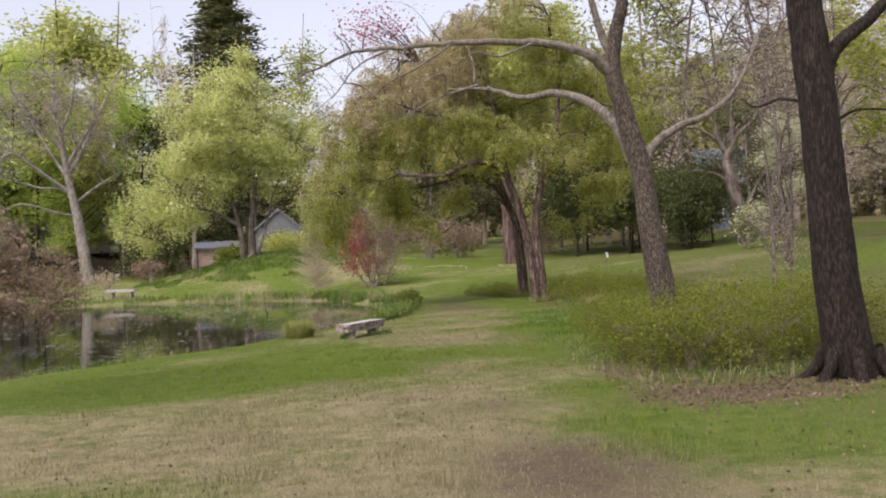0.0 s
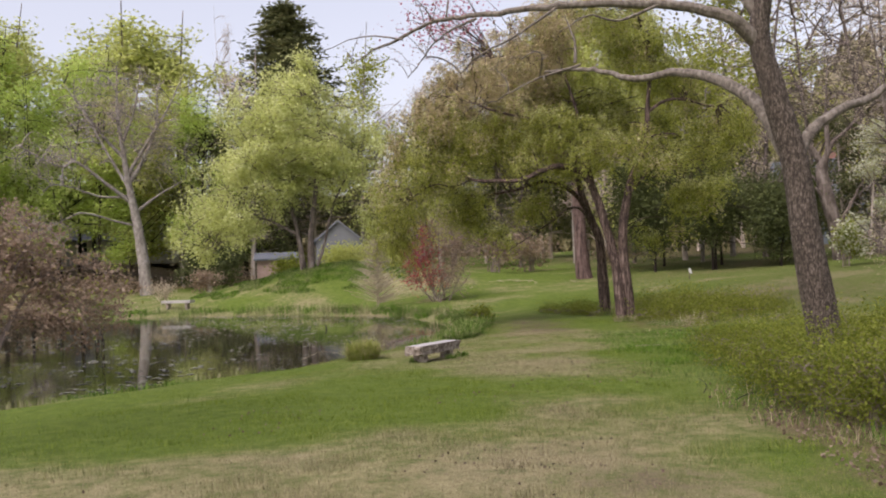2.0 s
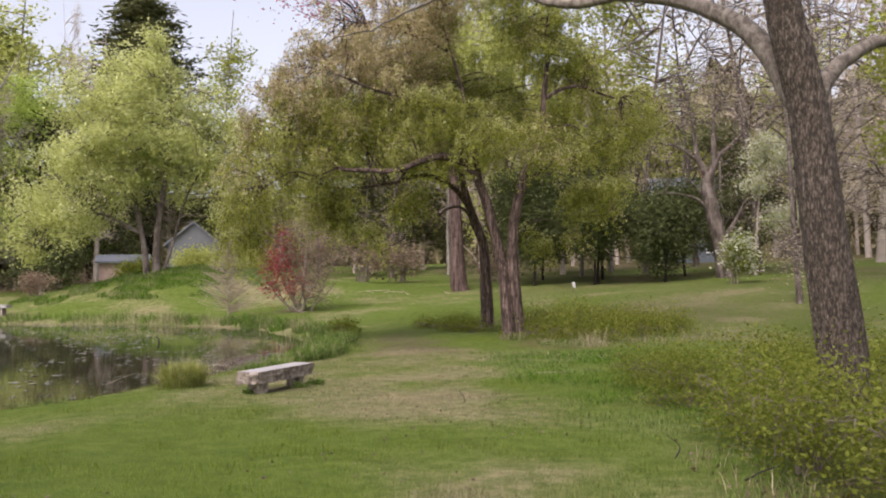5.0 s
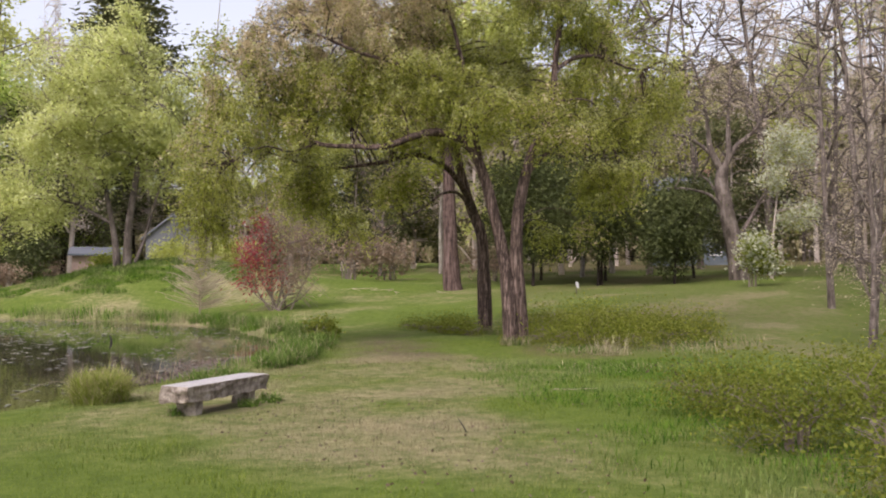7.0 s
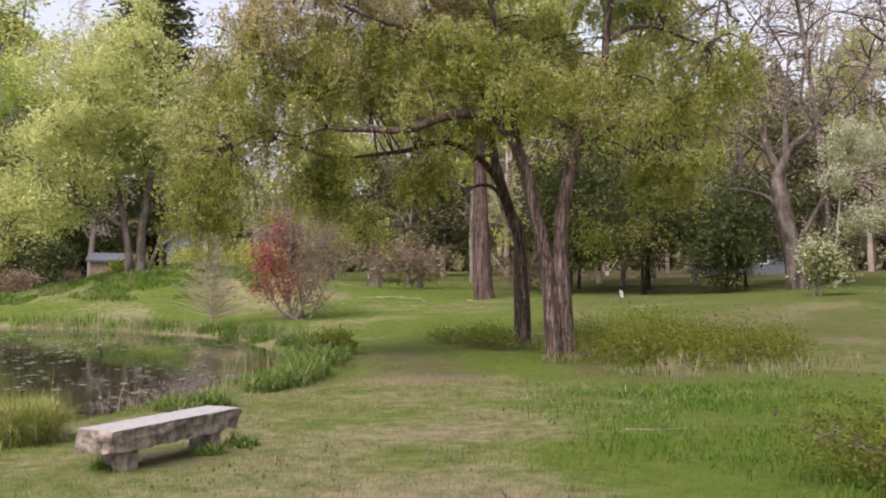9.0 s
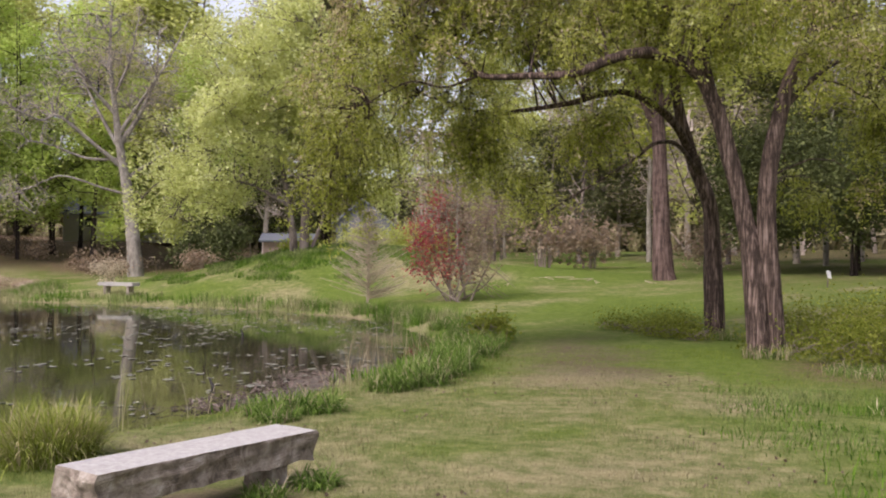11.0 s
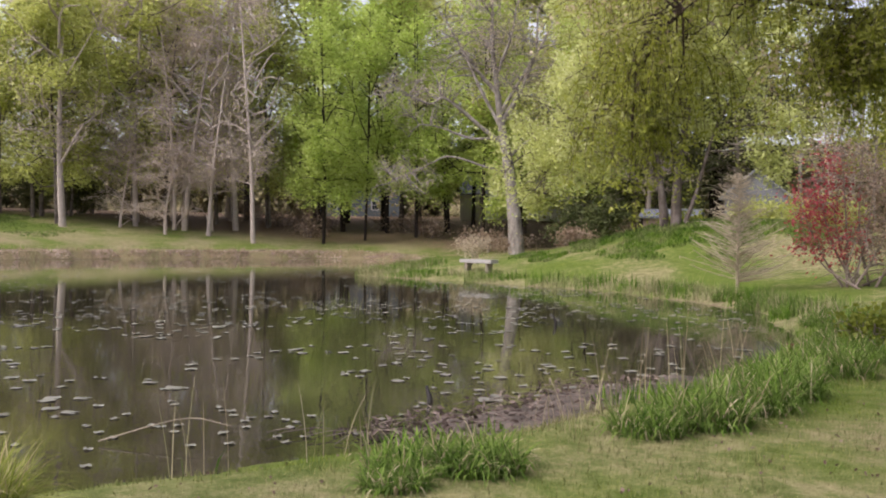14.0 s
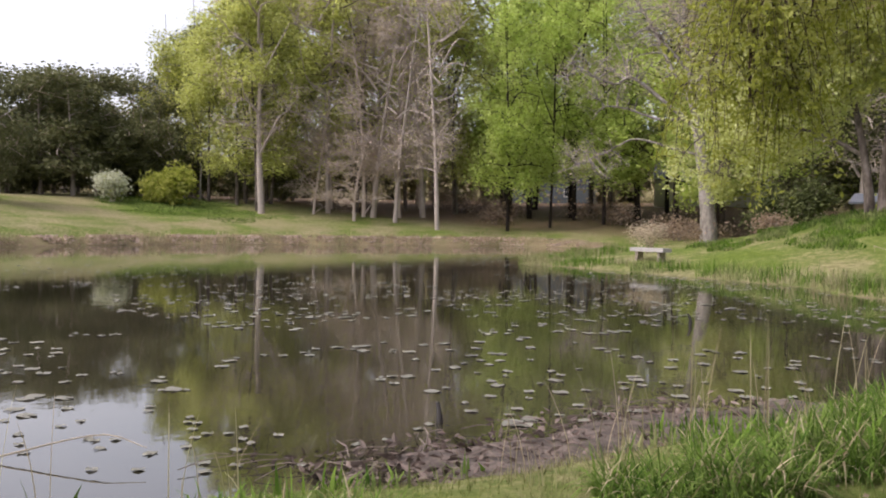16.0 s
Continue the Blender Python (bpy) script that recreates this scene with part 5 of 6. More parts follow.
v, f = leaves(c, 0.7, 0.6)
tagged(mesh_part("far_woods", v, f, LEAF_FAR), "distant hazy woodland behind the trees", "woodland", kind="stuff")


# ---- grass helpers ----
def blades(x, y, length, width, lean, dry, name, material, label, category, seg=1, kind="stuff", bend=0.5):
    """Grass blades: tapering strips that lean and bend over."""
    n = len(x)
    z = ground_height(x, y)
    a = rng.uniform(0, 2 * np.pi, n)
    ln = length * rng.uniform(0.5, 1.3, n)
    out = lean * np.abs(rng.normal(size=n)) * ln
    first, curl = 0.25 * lean * np.abs(rng.normal(size=n)), lean * rng.uniform(0.3, 1.6, n)
    run, rise = np.zeros(n), np.zeros(n)
    side = np.stack([-np.sin(a), np.cos(a), 0 * a], -1) * (width * rng.uniform(0.6, 1.3, n))[:, None] / 2
    root = np.stack([x, y, z - 0.02], -1)
    rows = []
    for s in range(seg + 1):
        u = s / seg
        if seg > 2:
            if s:
                bow = np.minimum(first + curl * (u - 0.5 / seg) * (0.6 + bend), 2.5)
                run, rise = run + np.sin(bow) * ln / seg, rise + np.cos(bow) * ln / seg
            p = root + np.stack([np.cos(a) * run, np.sin(a) * run, np.maximum(rise, -0.01) + 0.02 * (u > 0)], -1)
        else:
            p = root + np.stack([np.cos(a) * out * u ** 1.6, np.sin(a) * out * u ** 1.6, ln * (u - bend * 0.5 * u ** 2 * np.clip(out / ln, 0, 1.5)) + 0.02 * (u > 0)], -1)
        if s < seg:
            rows += [p - side * (1 - 0.6 * u), p + side * (1 - 0.6 * u)]
        else:
            rows.append(p)
    v = np.stack(rows, 1)
    k = v.shape[1]
    f = []
    for s in range(seg - 1):
        f += [(2 * s, 2 * s + 1, 2 * s + 3), (2 * s, 2 * s + 3, 2 * s + 2)]
    f.append((k - 3, k - 2, k - 1))
    f = (np.arange(n)[:, None, None] * k + np.array(f)[None]).reshape(-1, 3)
    ob = mesh_part(name, v.reshape(-1, 3), f, material)
    at = ob.data.attributes.new("dry", "FLOAT", "POINT")
    at.data.foreach_set("value", np.repeat(dry, k).astype(np.float32))
    return tagged(ob, label, category, kind=kind)



def tuft(name, x, y, radius, count, length, width, lean, dryness, label, bend=0.8, material=SEDGE):
    base = Vector((x, y, gz(x, y)))
    top = thing(name, Matrix.Translation(base), label, "grass tuft")
    for pn, share, lab in (("greenery", 1 - dryness, ""), ("dead_grass", dryness, "straw-coloured dead blades")):
        k = int(count * share)
        if k < 1:
            continue
        a, r = rng.uniform(0, 6.28, k), radius * np.sqrt(rng.random(k))
        dry = 0.6 + 0.4 * rng.random(k) if pn == "dead_grass" else 0.15 * rng.random(k)
        ob = blades(x + r * np.cos(a), y + r * np.sin(a), length, width, lean, dry, pn, material, lab if dryness < 1 else "", "", 4, kind="", bend=bend)
        tagged(ob, lab if dryness < 1 else "", kind="stuff")
        ob.data.transform(Matrix.Translation(-base))
        ob.parent = top
    return top


# ---- dark evergreens and bushes beyond the field ----
def bush(name, x, y, rx, ry, rz, leaf, size, count, label, stems=7, bark=None, twigs=120, lift=0.5, spread=0.3, group="", extra=(), thin=1.0):
    z = gz(x, y)
    limbs = []
    for s in range(stems):
        a, r = rng.uniform(0, 6.28), rng.uniform(0.25, 0.75)
        limbs.append(([(x + 0.12 * rx * math.cos(a), y + 0.12 * ry * math.sin(a), z - 0.1), (x + 0.3 * r * rx * math.cos(a), y + 0.3 * r * ry * math.sin(a), z + 0.5 * rz), (x + r * rx * math.cos(a), y + r * ry * math.sin(a), z + rz * (lift + 0.7))], thin * (0.02 + 0.02 * rz), thin * 0.01))
    blobs = [(x + rng.normal(0, 0.3) * rx, y + rng.normal(0, 0.3) * ry, z + rz * (lift + rng.uniform(0.15, 0.75)), rx * rng.uniform(0.5, 0.75), ry * rng.uniform(0.5, 0.75), rz * rng.uniform(0.35, 0.55)) for _ in range(6)]
    wood, tips = grow(limbs, blobs, 18, twigs, thin * 0.012, thin * 0.005, k=5, step=0.3, npt=4)
    c = spray(tips, max(1, count // (twigs * 3)), spread, 0.0, 1)
    c = c[c[:, 2] > ground_height(c[:, 0], c[:, 1]) + 0.05]
    crowns = [("leaves", c, size, 0.6, 0.2, leaf, "")] + [(pn, spray(tips, per, spread, 0.0, 1), sz, 0.7, 0, mt, lb) for pn, per, sz, mt, lb in extra]
    return plant(name, (x, y, z), wood, bark or TWIG, crowns, label, "shrub" if rz < 3 else "tree", group, "branchwork")


for x, y, r, h, label in [(12.5, 59.5, 3.0, 4.2, "broad dark evergreen with low boughs over two dark stems"), (9.4, 62.0, 2.8, 4.6, "dark rounded evergreen at the edge of the field"), (15.8, 57.0, 2.6, 3.6, "dark evergreen on a single trunk at the edge of the field"),
                          (18.6, 61.5, 3.0, 4.0, "dark evergreen in the shade of the wood"), (14.4, 63.5, 3.0, 4.6, "dark evergreen in the shade of the wood"), (11.0, 66.5, 3.0, 4.6, "dark evergreen in the shade of the wood")]:
    bush("evergreen_tree", x, y, r * 1.15, r, h * 1.05, LEAF_DARK, 0.17, 15000, label, 2 if "two" in label else 1, BARK_DARK, 260, 0.42, 0.34, "evergreens along the field")
bush("blossoming_shrub", 17.4, 50.4, 1.2, 1.0, 1.3, LEAF_SHRUB, 0.16, 1400, "shrub with creamy white blossom among green leaves", 5, None, 90, 0.7, 0.25, extra=[("blossom", 4, 0.15, LEAF_WHITE, "creamy white blossom")])
bush("blossoming_shrub", -87.0, 61.5, 1.8, 1.4, 1.5, LEAF_LIME, 0.22, 500, "white-blossomed shrub in front of the dark wood", 5, TWIG_GREY, 90, 0.6, 0.4, extra=[("blossom", 14, 0.30, LEAF_WHITE, "white blossom")])
bush("green_shrub", -86.0, 66.8, 4.2, 2.0, 2.0, LEAF_LIME, 0.42, 5200, "lime green spreading shrub at the wood's edge", 6, TWIG, 130, 0.5, 0.5)
bush("evergreen_bush", -30, 87.5, 2.6, 2.0, 2.4, LEAF_DARK, 0.26, 3500, "dark green bush below the great grey tree", 5, TWIG, 120, 0.4, 0.35)
bush("evergreen_bush", -26.5, 86, 2.2, 2.0, 3.0, LEAF_DARK, 0.26, 3500, "dark green bush beside the brown shed", 5, TWIG, 120, 0.4, 0.35)
bush("twiggy_shrub", -27.8, 83.0, 1.8, 1.4, 1.4, LEAF_BROWN, 0.2, 1200, "twiggy shrub with pinkish-brown leaves", 6, TWIG_GREY, 100, 0.4, 0.3)
bush("twiggy_shrub", -24.0, 62.3, 1.3, 1.0, 1.1, LEAF_BUD, 0.1, 1000, "fine straw-coloured shrub behind the far bench", 9, STRAW_TWIG, 160, 0.4, 0.2)
bush("twiggy_shrub", -1.2, 70.0, 3.4, 2.0, 2.2, LEAF_BROWN, 0.24, 1500, "brown twiggy scrub behind the far lawn", 8, TWIG, 200, 0.3, 0.5)
bush("twiggy_shrub", 1.5, 71.0, 3.0, 2.0, 1.8, LEAF_BROWN, 0.22, 1200, "brown leafless scrub at the end of the lawn", 8, TWIG, 160, 0.4, 0.4)
bush("twiggy_shrub", 8.0, 68.0, 2.6, 2.0, 1.5, LEAF_BROWN, 0.22, 1000, "brown leafless scrub behind the clearing", 8, TWIG, 140, 0.4, 0.4)
bush("green_shrub", -16.4, 89.0, 2.8, 1.6, 2.0, LEAF_YELLOW, 0.26, 4200, "yellow-green shrubs before the grey house", 6, TWIG, 120, 0.4, 0.5)
bush("green_shrub", -20.9, 85.0, 2.0, 1.2, 1.7, LEAF_SHRUB, 0.22, 2600, "low green shrub before the shed", 6, TWIG, 90, 0.4, 0.4)
bush("green_shrub", -12.2, 91.0, 2.6, 1.6, 2.2, LEAF_YELLOW, 0.26, 4000, "yellow-green shrubs before the grey house", 6, TWIG, 100, 0.4, 0.5)
for k in range(16):
    x = -70 + 3.1 * k + rng.normal(0, 1)
    x, y, _ = set_back(x, 92 + 0.25 * (x + 36) + rng.normal(0, 2.5))
    bush("twiggy_shrub", x, y, 2.4, 1.8, 1.2, LEAF_BROWN, 0.26, 500, "low brown underwood in the shade of the wood", 5, TWIG, 70, 0.4, 0.5, "underwood")
for k in range(14):
    a, r = radians(51 + 1.5 * k + rng.normal(0, 0.6)), 116 + rng.normal(0, 4)
    bush("evergreen_bush", -math.sin(a) * r, 8 + math.cos(a) * r, 3.6, 2.6, 3.4, LEAF_CEDAR, 0.34, 3000, "brownish evergreen undergrowth in deep shade", 5, TWIG_GREY, 110, 0.3, 0.6, "underwood")
# ---- the thicket under the oak ----
spots = [(3.5, 12.6, 0.85, 0.66), (4.5, 12.9, 1.0, 0.75), (3.2, 14.0, 0.8, 0.7), (4.3, 14.5, 1.0, 0.8), (5.6, 14.2, 1.1, 0.85), (3.15, 15.6, 0.8, 0.7), (3.5, 17.4, 0.9, 0.62), (5.0, 16.4, 1.1, 0.8), (6.6, 15.4, 1.2, 0.85), (6.2, 13.0, 1.0, 0.8),
         (4.7, 18.9, 1.0, 0.62), (5.8, 18.1, 1.1, 0.7), (7.4, 17.3, 1.2, 0.8), (3.8, 20.0, 0.8, 0.5), (5.6, 20.8, 1.1, 0.55), (7.4, 20.0, 1.2, 0.65), (8.0, 14.0, 1.1, 0.85), (7.2, 11.9, 1.0, 0.8), (9.2, 16.2, 1.2, 0.8), (9.4, 19.0, 1.2, 0.6), (4.2, 22.2, 0.9, 0.4), (6.6, 23.2, 1.1, 0.45)]
for k, (x, y, rx, rz) in enumerate(spots):
    bush("thicket_shrub", x, y, rx, rx, 1.12 * rz, LEAF_SHRUB, 0.042, 5600, "tangled thin-stemmed shrub with small green leaves", 22, None, 200, 0.12, 0.19, "thicket under the oak", thin=0.35,
         extra=[("dry_foliage", 1, 0.034, LEAF_LITTER, "few dry tan leaves")] if k % 4 == 0 else ())
# taller arching shoots and dry grass that break the thicket's outline
for x, y, rz in [(3.3, 12.9, 0.95), (4.1, 13.4, 1.2), (5.1, 13.3, 1.25), (5.9, 13.8, 1.3), (3.6, 14.9, 1.1), (4.9, 15.2, 1.25), (6.4, 14.8, 1.3), (3.3, 16.4, 1.0), (5.6, 17.1, 1.15), (7.0, 16.4, 1.2), (4.3, 19.4, 0.9), (6.4, 19.3, 1.0)]:
    bush("thicket_shrub", x, y, 0.5, 0.5, rz, LEAF_SHRUB, 0.045, 1100, "loose tall shoots with small yellow-green leaves", 9, None, 60, 0.1, 0.12, "thicket under the oak", thin=0.3)
for x, y in [(3.0, 12.2), (3.7, 11.9), (4.5, 12.0), (2.6, 13.4), (2.55, 14.8), (2.7, 16.2), (4.9, 11.9), (3.3, 12.0)]:
    tuft("grass_tuft", x, y, 0.5, 130, 0.24, 0.008, 1.0, 0.3, "half-dry long grass along the thicket's foot")
for x, y, rx, rz in [(4.9, 34.3, 0.8, 0.5), (5.8, 35.0, 1.0, 0.75), (6.9, 35.7, 0.9, 0.62), (6.2, 37.4, 1.1, 0.7), (5.0, 38.0, 1.1, 0.5), (6.3, 33.7, 0.7, 0.4), (7.7, 34.5, 0.8, 0.4), (7.9, 36.9, 0.9, 0.5), (8.8, 35.4, 0.7, 0.34)]:
    bush("thicket_shrub", x, y, rx, rx, rz, LEAF_SHRUB, 0.06, 4200, "leafy green shrub round the foot of the tree", 12, None, 170, 0.12, 0.28, "shrubs under the willowy tree", thin=0.5)
for x, y, rx, rz in [(2.9, 38.7, 0.8, 0.25), (2.2, 40.0, 0.9, 0.22), (1.7, 41.6, 0.9, 0.2), (2.6, 41.2, 0.9, 0.25), (4.3, 36.6, 0.6, 0.25)]:
    bush("low_shrub", x, y, rx, rx, rz, LEAF_SHRUB, 0.06, 2400, "low green undergrowth beside the path", 9, None, 110, 0.1, 0.2, "shrubs under the willowy tree")
tuft("grass_tuft", 3.75, 35.1, 0.45, 500, 0.28, 0.014, 0.8, 0.5, "long half-dry grass round the tree's foot")
tuft("grass_tuft", 3.55, 39.1, 0.45, 400, 0.28, 0.014, 0.8, 0.4, "long half-dry grass round the tree's foot")
tuft("grass_tuft", 4.9, 32.6, 0.9, 800, 0.22, 0.012, 1.1, 0.3, "long half-dry grass at the edge of the shrubs")
tuft("grass_tuft", 4.4, 28.6, 1.0, 1100, 0.16, 0.014, 0.9, 0.15, "long green grass beside the path")
bush("dark_bank_shrub", -1.55, 37.3, 0.5, 0.6, 0.5, LEAF_SHRUB, 0.10, 1400, "small dark green shrub on the bank", 6, None, 90, 0.2, 0.12)


# ---- houses seen through the trees ----
def house(x, y, turn, w, d, h, pitch, siding, roofing, label, windows, chimney=False, sink=0.3):
    top = thing("house", pose(x, y, gz(x, y) - sink, 0, 0, turn), label, "house")
    bm = bmesh.new()
    box(bm, (-w / 2, -d / 2, 0), (w / 2, d / 2, h))
    for s in (-1, 1):
        tri = [bm.verts.new((s * w / 2, -d / 2, h)), bm.verts.new((s * w / 2, d / 2, h)), bm.verts.new((s * w / 2, 0, h + pitch))]
        bm.faces.new(tri)
    part("wall", bm, siding, top)
    bm = bmesh.new()
    for s in (-1, 1):
        q = [(-w / 2 - 0.3, s * (d / 2 + 0.4), h - 0.4 * pitch / (d / 2)), (w / 2 + 0.3, s * (d / 2 + 0.4), h - 0.4 * pitch / (d / 2)), (w / 2 + 0.3, 0, h + pitch), (-w / 2 - 0.3, 0, h + pitch)]
        lo, hi = [bm.verts.new(v) for v in q], [bm.verts.new((v[0], v[1], v[2] + 0.16)) for v in q]
        bm.faces.new(lo)
        bm.faces.new(hi)
        for i in range(4):
            bm.faces.new((lo[i], lo[(i + 1) % 4], hi[(i + 1) % 4], hi[i]))
    roof = part("roof", bm, roofing, top)
    if chimney:
        bm = bmesh.new()
        box(bm, (-0.4, -0.35, h), (0.4, 0.35, h + pitch + 0.9), pose(w * 0.2, 0.6, 0))
        part("chimney", bm, BRICK, roof)
    for wx, wz, ww, wh in windows:
        bm = bmesh.new()
        for lo, hi in [((-ww / 2 - 0.1, 0, -wh / 2 - 0.1), (ww / 2 + 0.1, 0.1, -wh / 2)), ((-ww / 2 - 0.1, 0, wh / 2), (ww / 2 + 0.1, 0.1, wh / 2 + 0.1)), ((-ww / 2 - 0.1, 0, -wh / 2), (-ww / 2, 0.1, wh / 2)), ((ww / 2, 0, -wh / 2), (ww / 2 + 0.1, 0.1, wh / 2)), ((-ww / 2, 0.02, -0.03), (ww / 2, 0.08, 0.03))]:
            box(bm, lo, hi, pose(wx, -d / 2 - 0.08, wz))
        win = part("window", bm, TRIM, top)
        bm = bmesh.new()
        box(bm, (-ww / 2, 0.03, -wh / 2), (ww / 2, 0.06, wh / 2), pose(wx, -d / 2 - 0.08, wz))
        part("pane", bm, GLASS, win)
    return top


house(-17.6, 95, 99, 6.0, 4.6, 3.9, 1.9, SIDING_GREY, SHINGLE, "small grey gabled house behind the pale tree", [(-1.6, 3.0, 0.8, 1.1), (1.4, 3.0, 0.8, 1.1)])
house(-22.8, 89.5, 12, 4.0, 3.2, 2.7, 0.5, SIDING_PINK, SHINGLE_DARK, "small shed with faded pinkish-brown boards", [(1.2, 1.4, 0.6, 0.6)])
house(31.5, 94, -14, 8, 8, 5.0, 3.6, SIDING_BLUE, SHINGLE_DARK, "grey house with a dark steep roof behind the field", [(-2, 4.2, 0.9, 1.3), (0.5, 4.2, 0.9, 1.3), (-2, 1.8, 0.9, 1.3), (1.6, 1.8, 0.9, 1.3)], True)
house(-90, 134, 34, 13, 9, 5.6, 3.0, SIDING_BLUE, SHINGLE_DARK, "blue-grey two-storey house deep in the wood", [(-4, 4.4, 1, 1.4), (-1, 4.4, 1, 1.4), (2.5, 4.4, 1, 1.4), (-4, 1.9, 1, 1.4), (2.5, 1.9, 1, 1.4)])
house(-52, 122, 24, 18, 8, 3.4, 2.6, SIDING_WHITE, SHINGLE, "long white house glimpsed between trunks", [(-6, 2.4, 1.2, 1.3), (-2, 2.4, 1.2, 1.3), (3, 2.4, 1.2, 1.3), (6, 2.4, 1.2, 1.3)])

# white plant marker on the field
zm = gz(9.8, 52.8)
marker = thing("garden_marker", pose(9.8, 52.8, zm), "small white marker plate on a thin post in the grass", "sign")
bm = bmesh.new()
box(bm, (-0.02, -0.02, -0.1), (0.02, 0.02, 0.5))
part("post", bm, BARK_WOOD, marker)
bm = bmesh.new()
box(bm, (-0.09, -0.012, -0.16), (0.09, 0.012, 0.16), pose(0.04, -0.04, 0.48, -25, 14, 30))
part("plate", bm, SIDING_WHITE, marker, "white plate")


# ---- lawn ----
n = 300000
y = 3 + 34 * rng.random(n) ** 1.15
x = rng.normal(0, 1, n) * (2.2 + 0.10 * y) - 0.8
d = shore_distance(x, y)
keep = (d > 0.25)
x, y = x[keep], y[keep]
cv = cover_of(x, y)
keep = (np.hypot(x + 2.34, y - 23.93) > 0.75) & (rng.random(len(x)) > 0.85 * np.maximum(cv[:, 1], cv[:, 2]))
x, y, cv = x[keep], y[keep], cv[keep]
dry = np.clip(cv[:, 0] * 1.1 + 0.35 * (rng.random(len(x)) - 0.5), 0, 1)
tall = 0.018 + 0.05 * ease(0.6, 0.9, vnoise(x, y, 0.6, 44)) + 0.03 * vnoise(x, y, 1.1, 41) + 0.02 * vnoise(x, y, 0.35, 42)
blades(x, y, tall, 0.009, 0.9, dry, "lawn_grass", LAWN, "short mixed green and straw-coloured lawn grass", "grass")

# longer fresh grass between the way and the thicket
n = 26000
x, y = rng.uniform(0.9, 7.0, n), rng.uniform(17.5, 30.5, n)
edge = 2.3 - 0.06 * (y - 20) + 0.9 * (vnoise(x, y, 1.6, 95) - 0.5)
keep = rng.random(n) < ease(-0.5, 0.9, x - edge) * ease(0.28, 0.55, vnoise(x, y, 1.0, 96) + 0.12)
x, y = x[keep], y[keep]
blades(x, y, 0.07 + 0.09 * vnoise(x, y, 0.7, 97), 0.011, 1.0, np.clip(0.5 * vnoise(x, y, 0.9, 98) - 0.2, 0, 1), "long_grass", SEDGE, "longer fresh green grass beside the worn way", "grass", 3)

# rough grass on the mound
n = 16000
a, r = rng.uniform(0, 6.28, n), np.sqrt(rng.random(n))
x, y = -14.0 + 8.4 * r * np.cos(a), 63.4 + 3.4 * r * np.sin(a)
keep = (vnoise(x, y, 1.5, 91) > 0.12 + 0.5 * r ** 2) & (shore_distance(x, y) > 4)
x, y = x[keep], y[keep]
blades(x, y, 0.12 + 0.18 * vnoise(x, y, 0.8, 92), 0.04, 0.6, np.clip(0.5 * vnoise(x, y, 0.5, 93) - 0.15, 0, 1), "mound_grass", SEDGE, "long dark green grass and ground cover on the slope", "grass", 2)

# rough grass along the banks
n = 52000
seg = np.array([(*p, *q) for p, q in zip(SHORE, SHORE[1:] + SHORE[:1])], float)
span = np.hypot(seg[:, 2] - seg[:, 0], seg[:, 3] - seg[:, 1])
k = rng.choice(len(seg), n, p=span / span.sum())
t = rng.random(n)
x, y = seg[k, 0] + t * (seg[k, 2] - seg[k, 0]) + rng.normal(0, 1.1, n), seg[k, 1] + t * (seg[k, 3] - seg[k, 1]) + rng.normal(0, 1.1, n)
d = shore_distance(x, y)
far_side = (y > 43) | (x < -36)
keep = (d > -0.05) & (d < np.where(far_side, 2.2, 0.7)) & (vnoise(x, y, 1.4, 51) > np.where(far_side, 0.3, 0.5))
x, y = x[keep], y[keep]
west = ease(-36, -40, x)
dry = np.clip(0.22 + 0.8 * west + 1.3 * (vnoise(x, y, 0.9, 52) - 0.55), 0, 1)
blades(x, y, np.where(far_side[keep], 0.28 + 0.3 * vnoise(x, y, 1.1, 53), 0.2), 0.03, 0.6, dry, "bank_grass", SEDGE, "rough tufted grass and dry sedge along the pond's edge", "grass", 2)


# dead leaves on the far bank, and the bright strip of lawn above it
n = 52000
k = rng.choice(len(seg), n, p=span / span.sum())
t = rng.random(n)
x, y = seg[k, 0] + t * (seg[k, 2] - seg[k, 0]) + rng.normal(0, 1.4, n), seg[k, 1] + t * (seg[k, 3] - seg[k, 1]) + rng.normal(0, 1.4, n)
d = shore_distance(x, y)
keep = (d > 0.05) & (d < 2.2) & (x < -38) & (y > 34) & (vnoise(x, y, 1.7, 56) + 0.5 * vnoise(x, y, 0.5, 57) > 0.72)
x, y = x[keep], y[keep]
v, f = leaves(np.stack([x, y, ground_height(x, y) + 0.07], -1), 0.24, 0.6)
tagged(mesh_part("bank_leaf_drift", v, f, LEAF_BANK), "bleached dead leaves and reeds along the far bank", "leaf litter", kind="stuff")
n = 42000
x, y = rng.uniform(-102, -62, n), rng.uniform(56, 82, n)
keep = (shore_distance(x, y) > 3) & (np.exp(-(((x + 84) / 10) ** 2 + ((y - 66.5) / 5.5) ** 2)) + 0.5 * (vnoise(x, y, 2.2, 58) - 0.5) > 0.28)
x, y = x[keep], y[keep]
blades(x, y, 0.15 + 0 * x, 0.10, 0.7, 0.25 * vnoise(x, y, 1.2, 59), "far_lawn_grass", SEDGE, "bright green strip of lawn on the far shore", "grass")

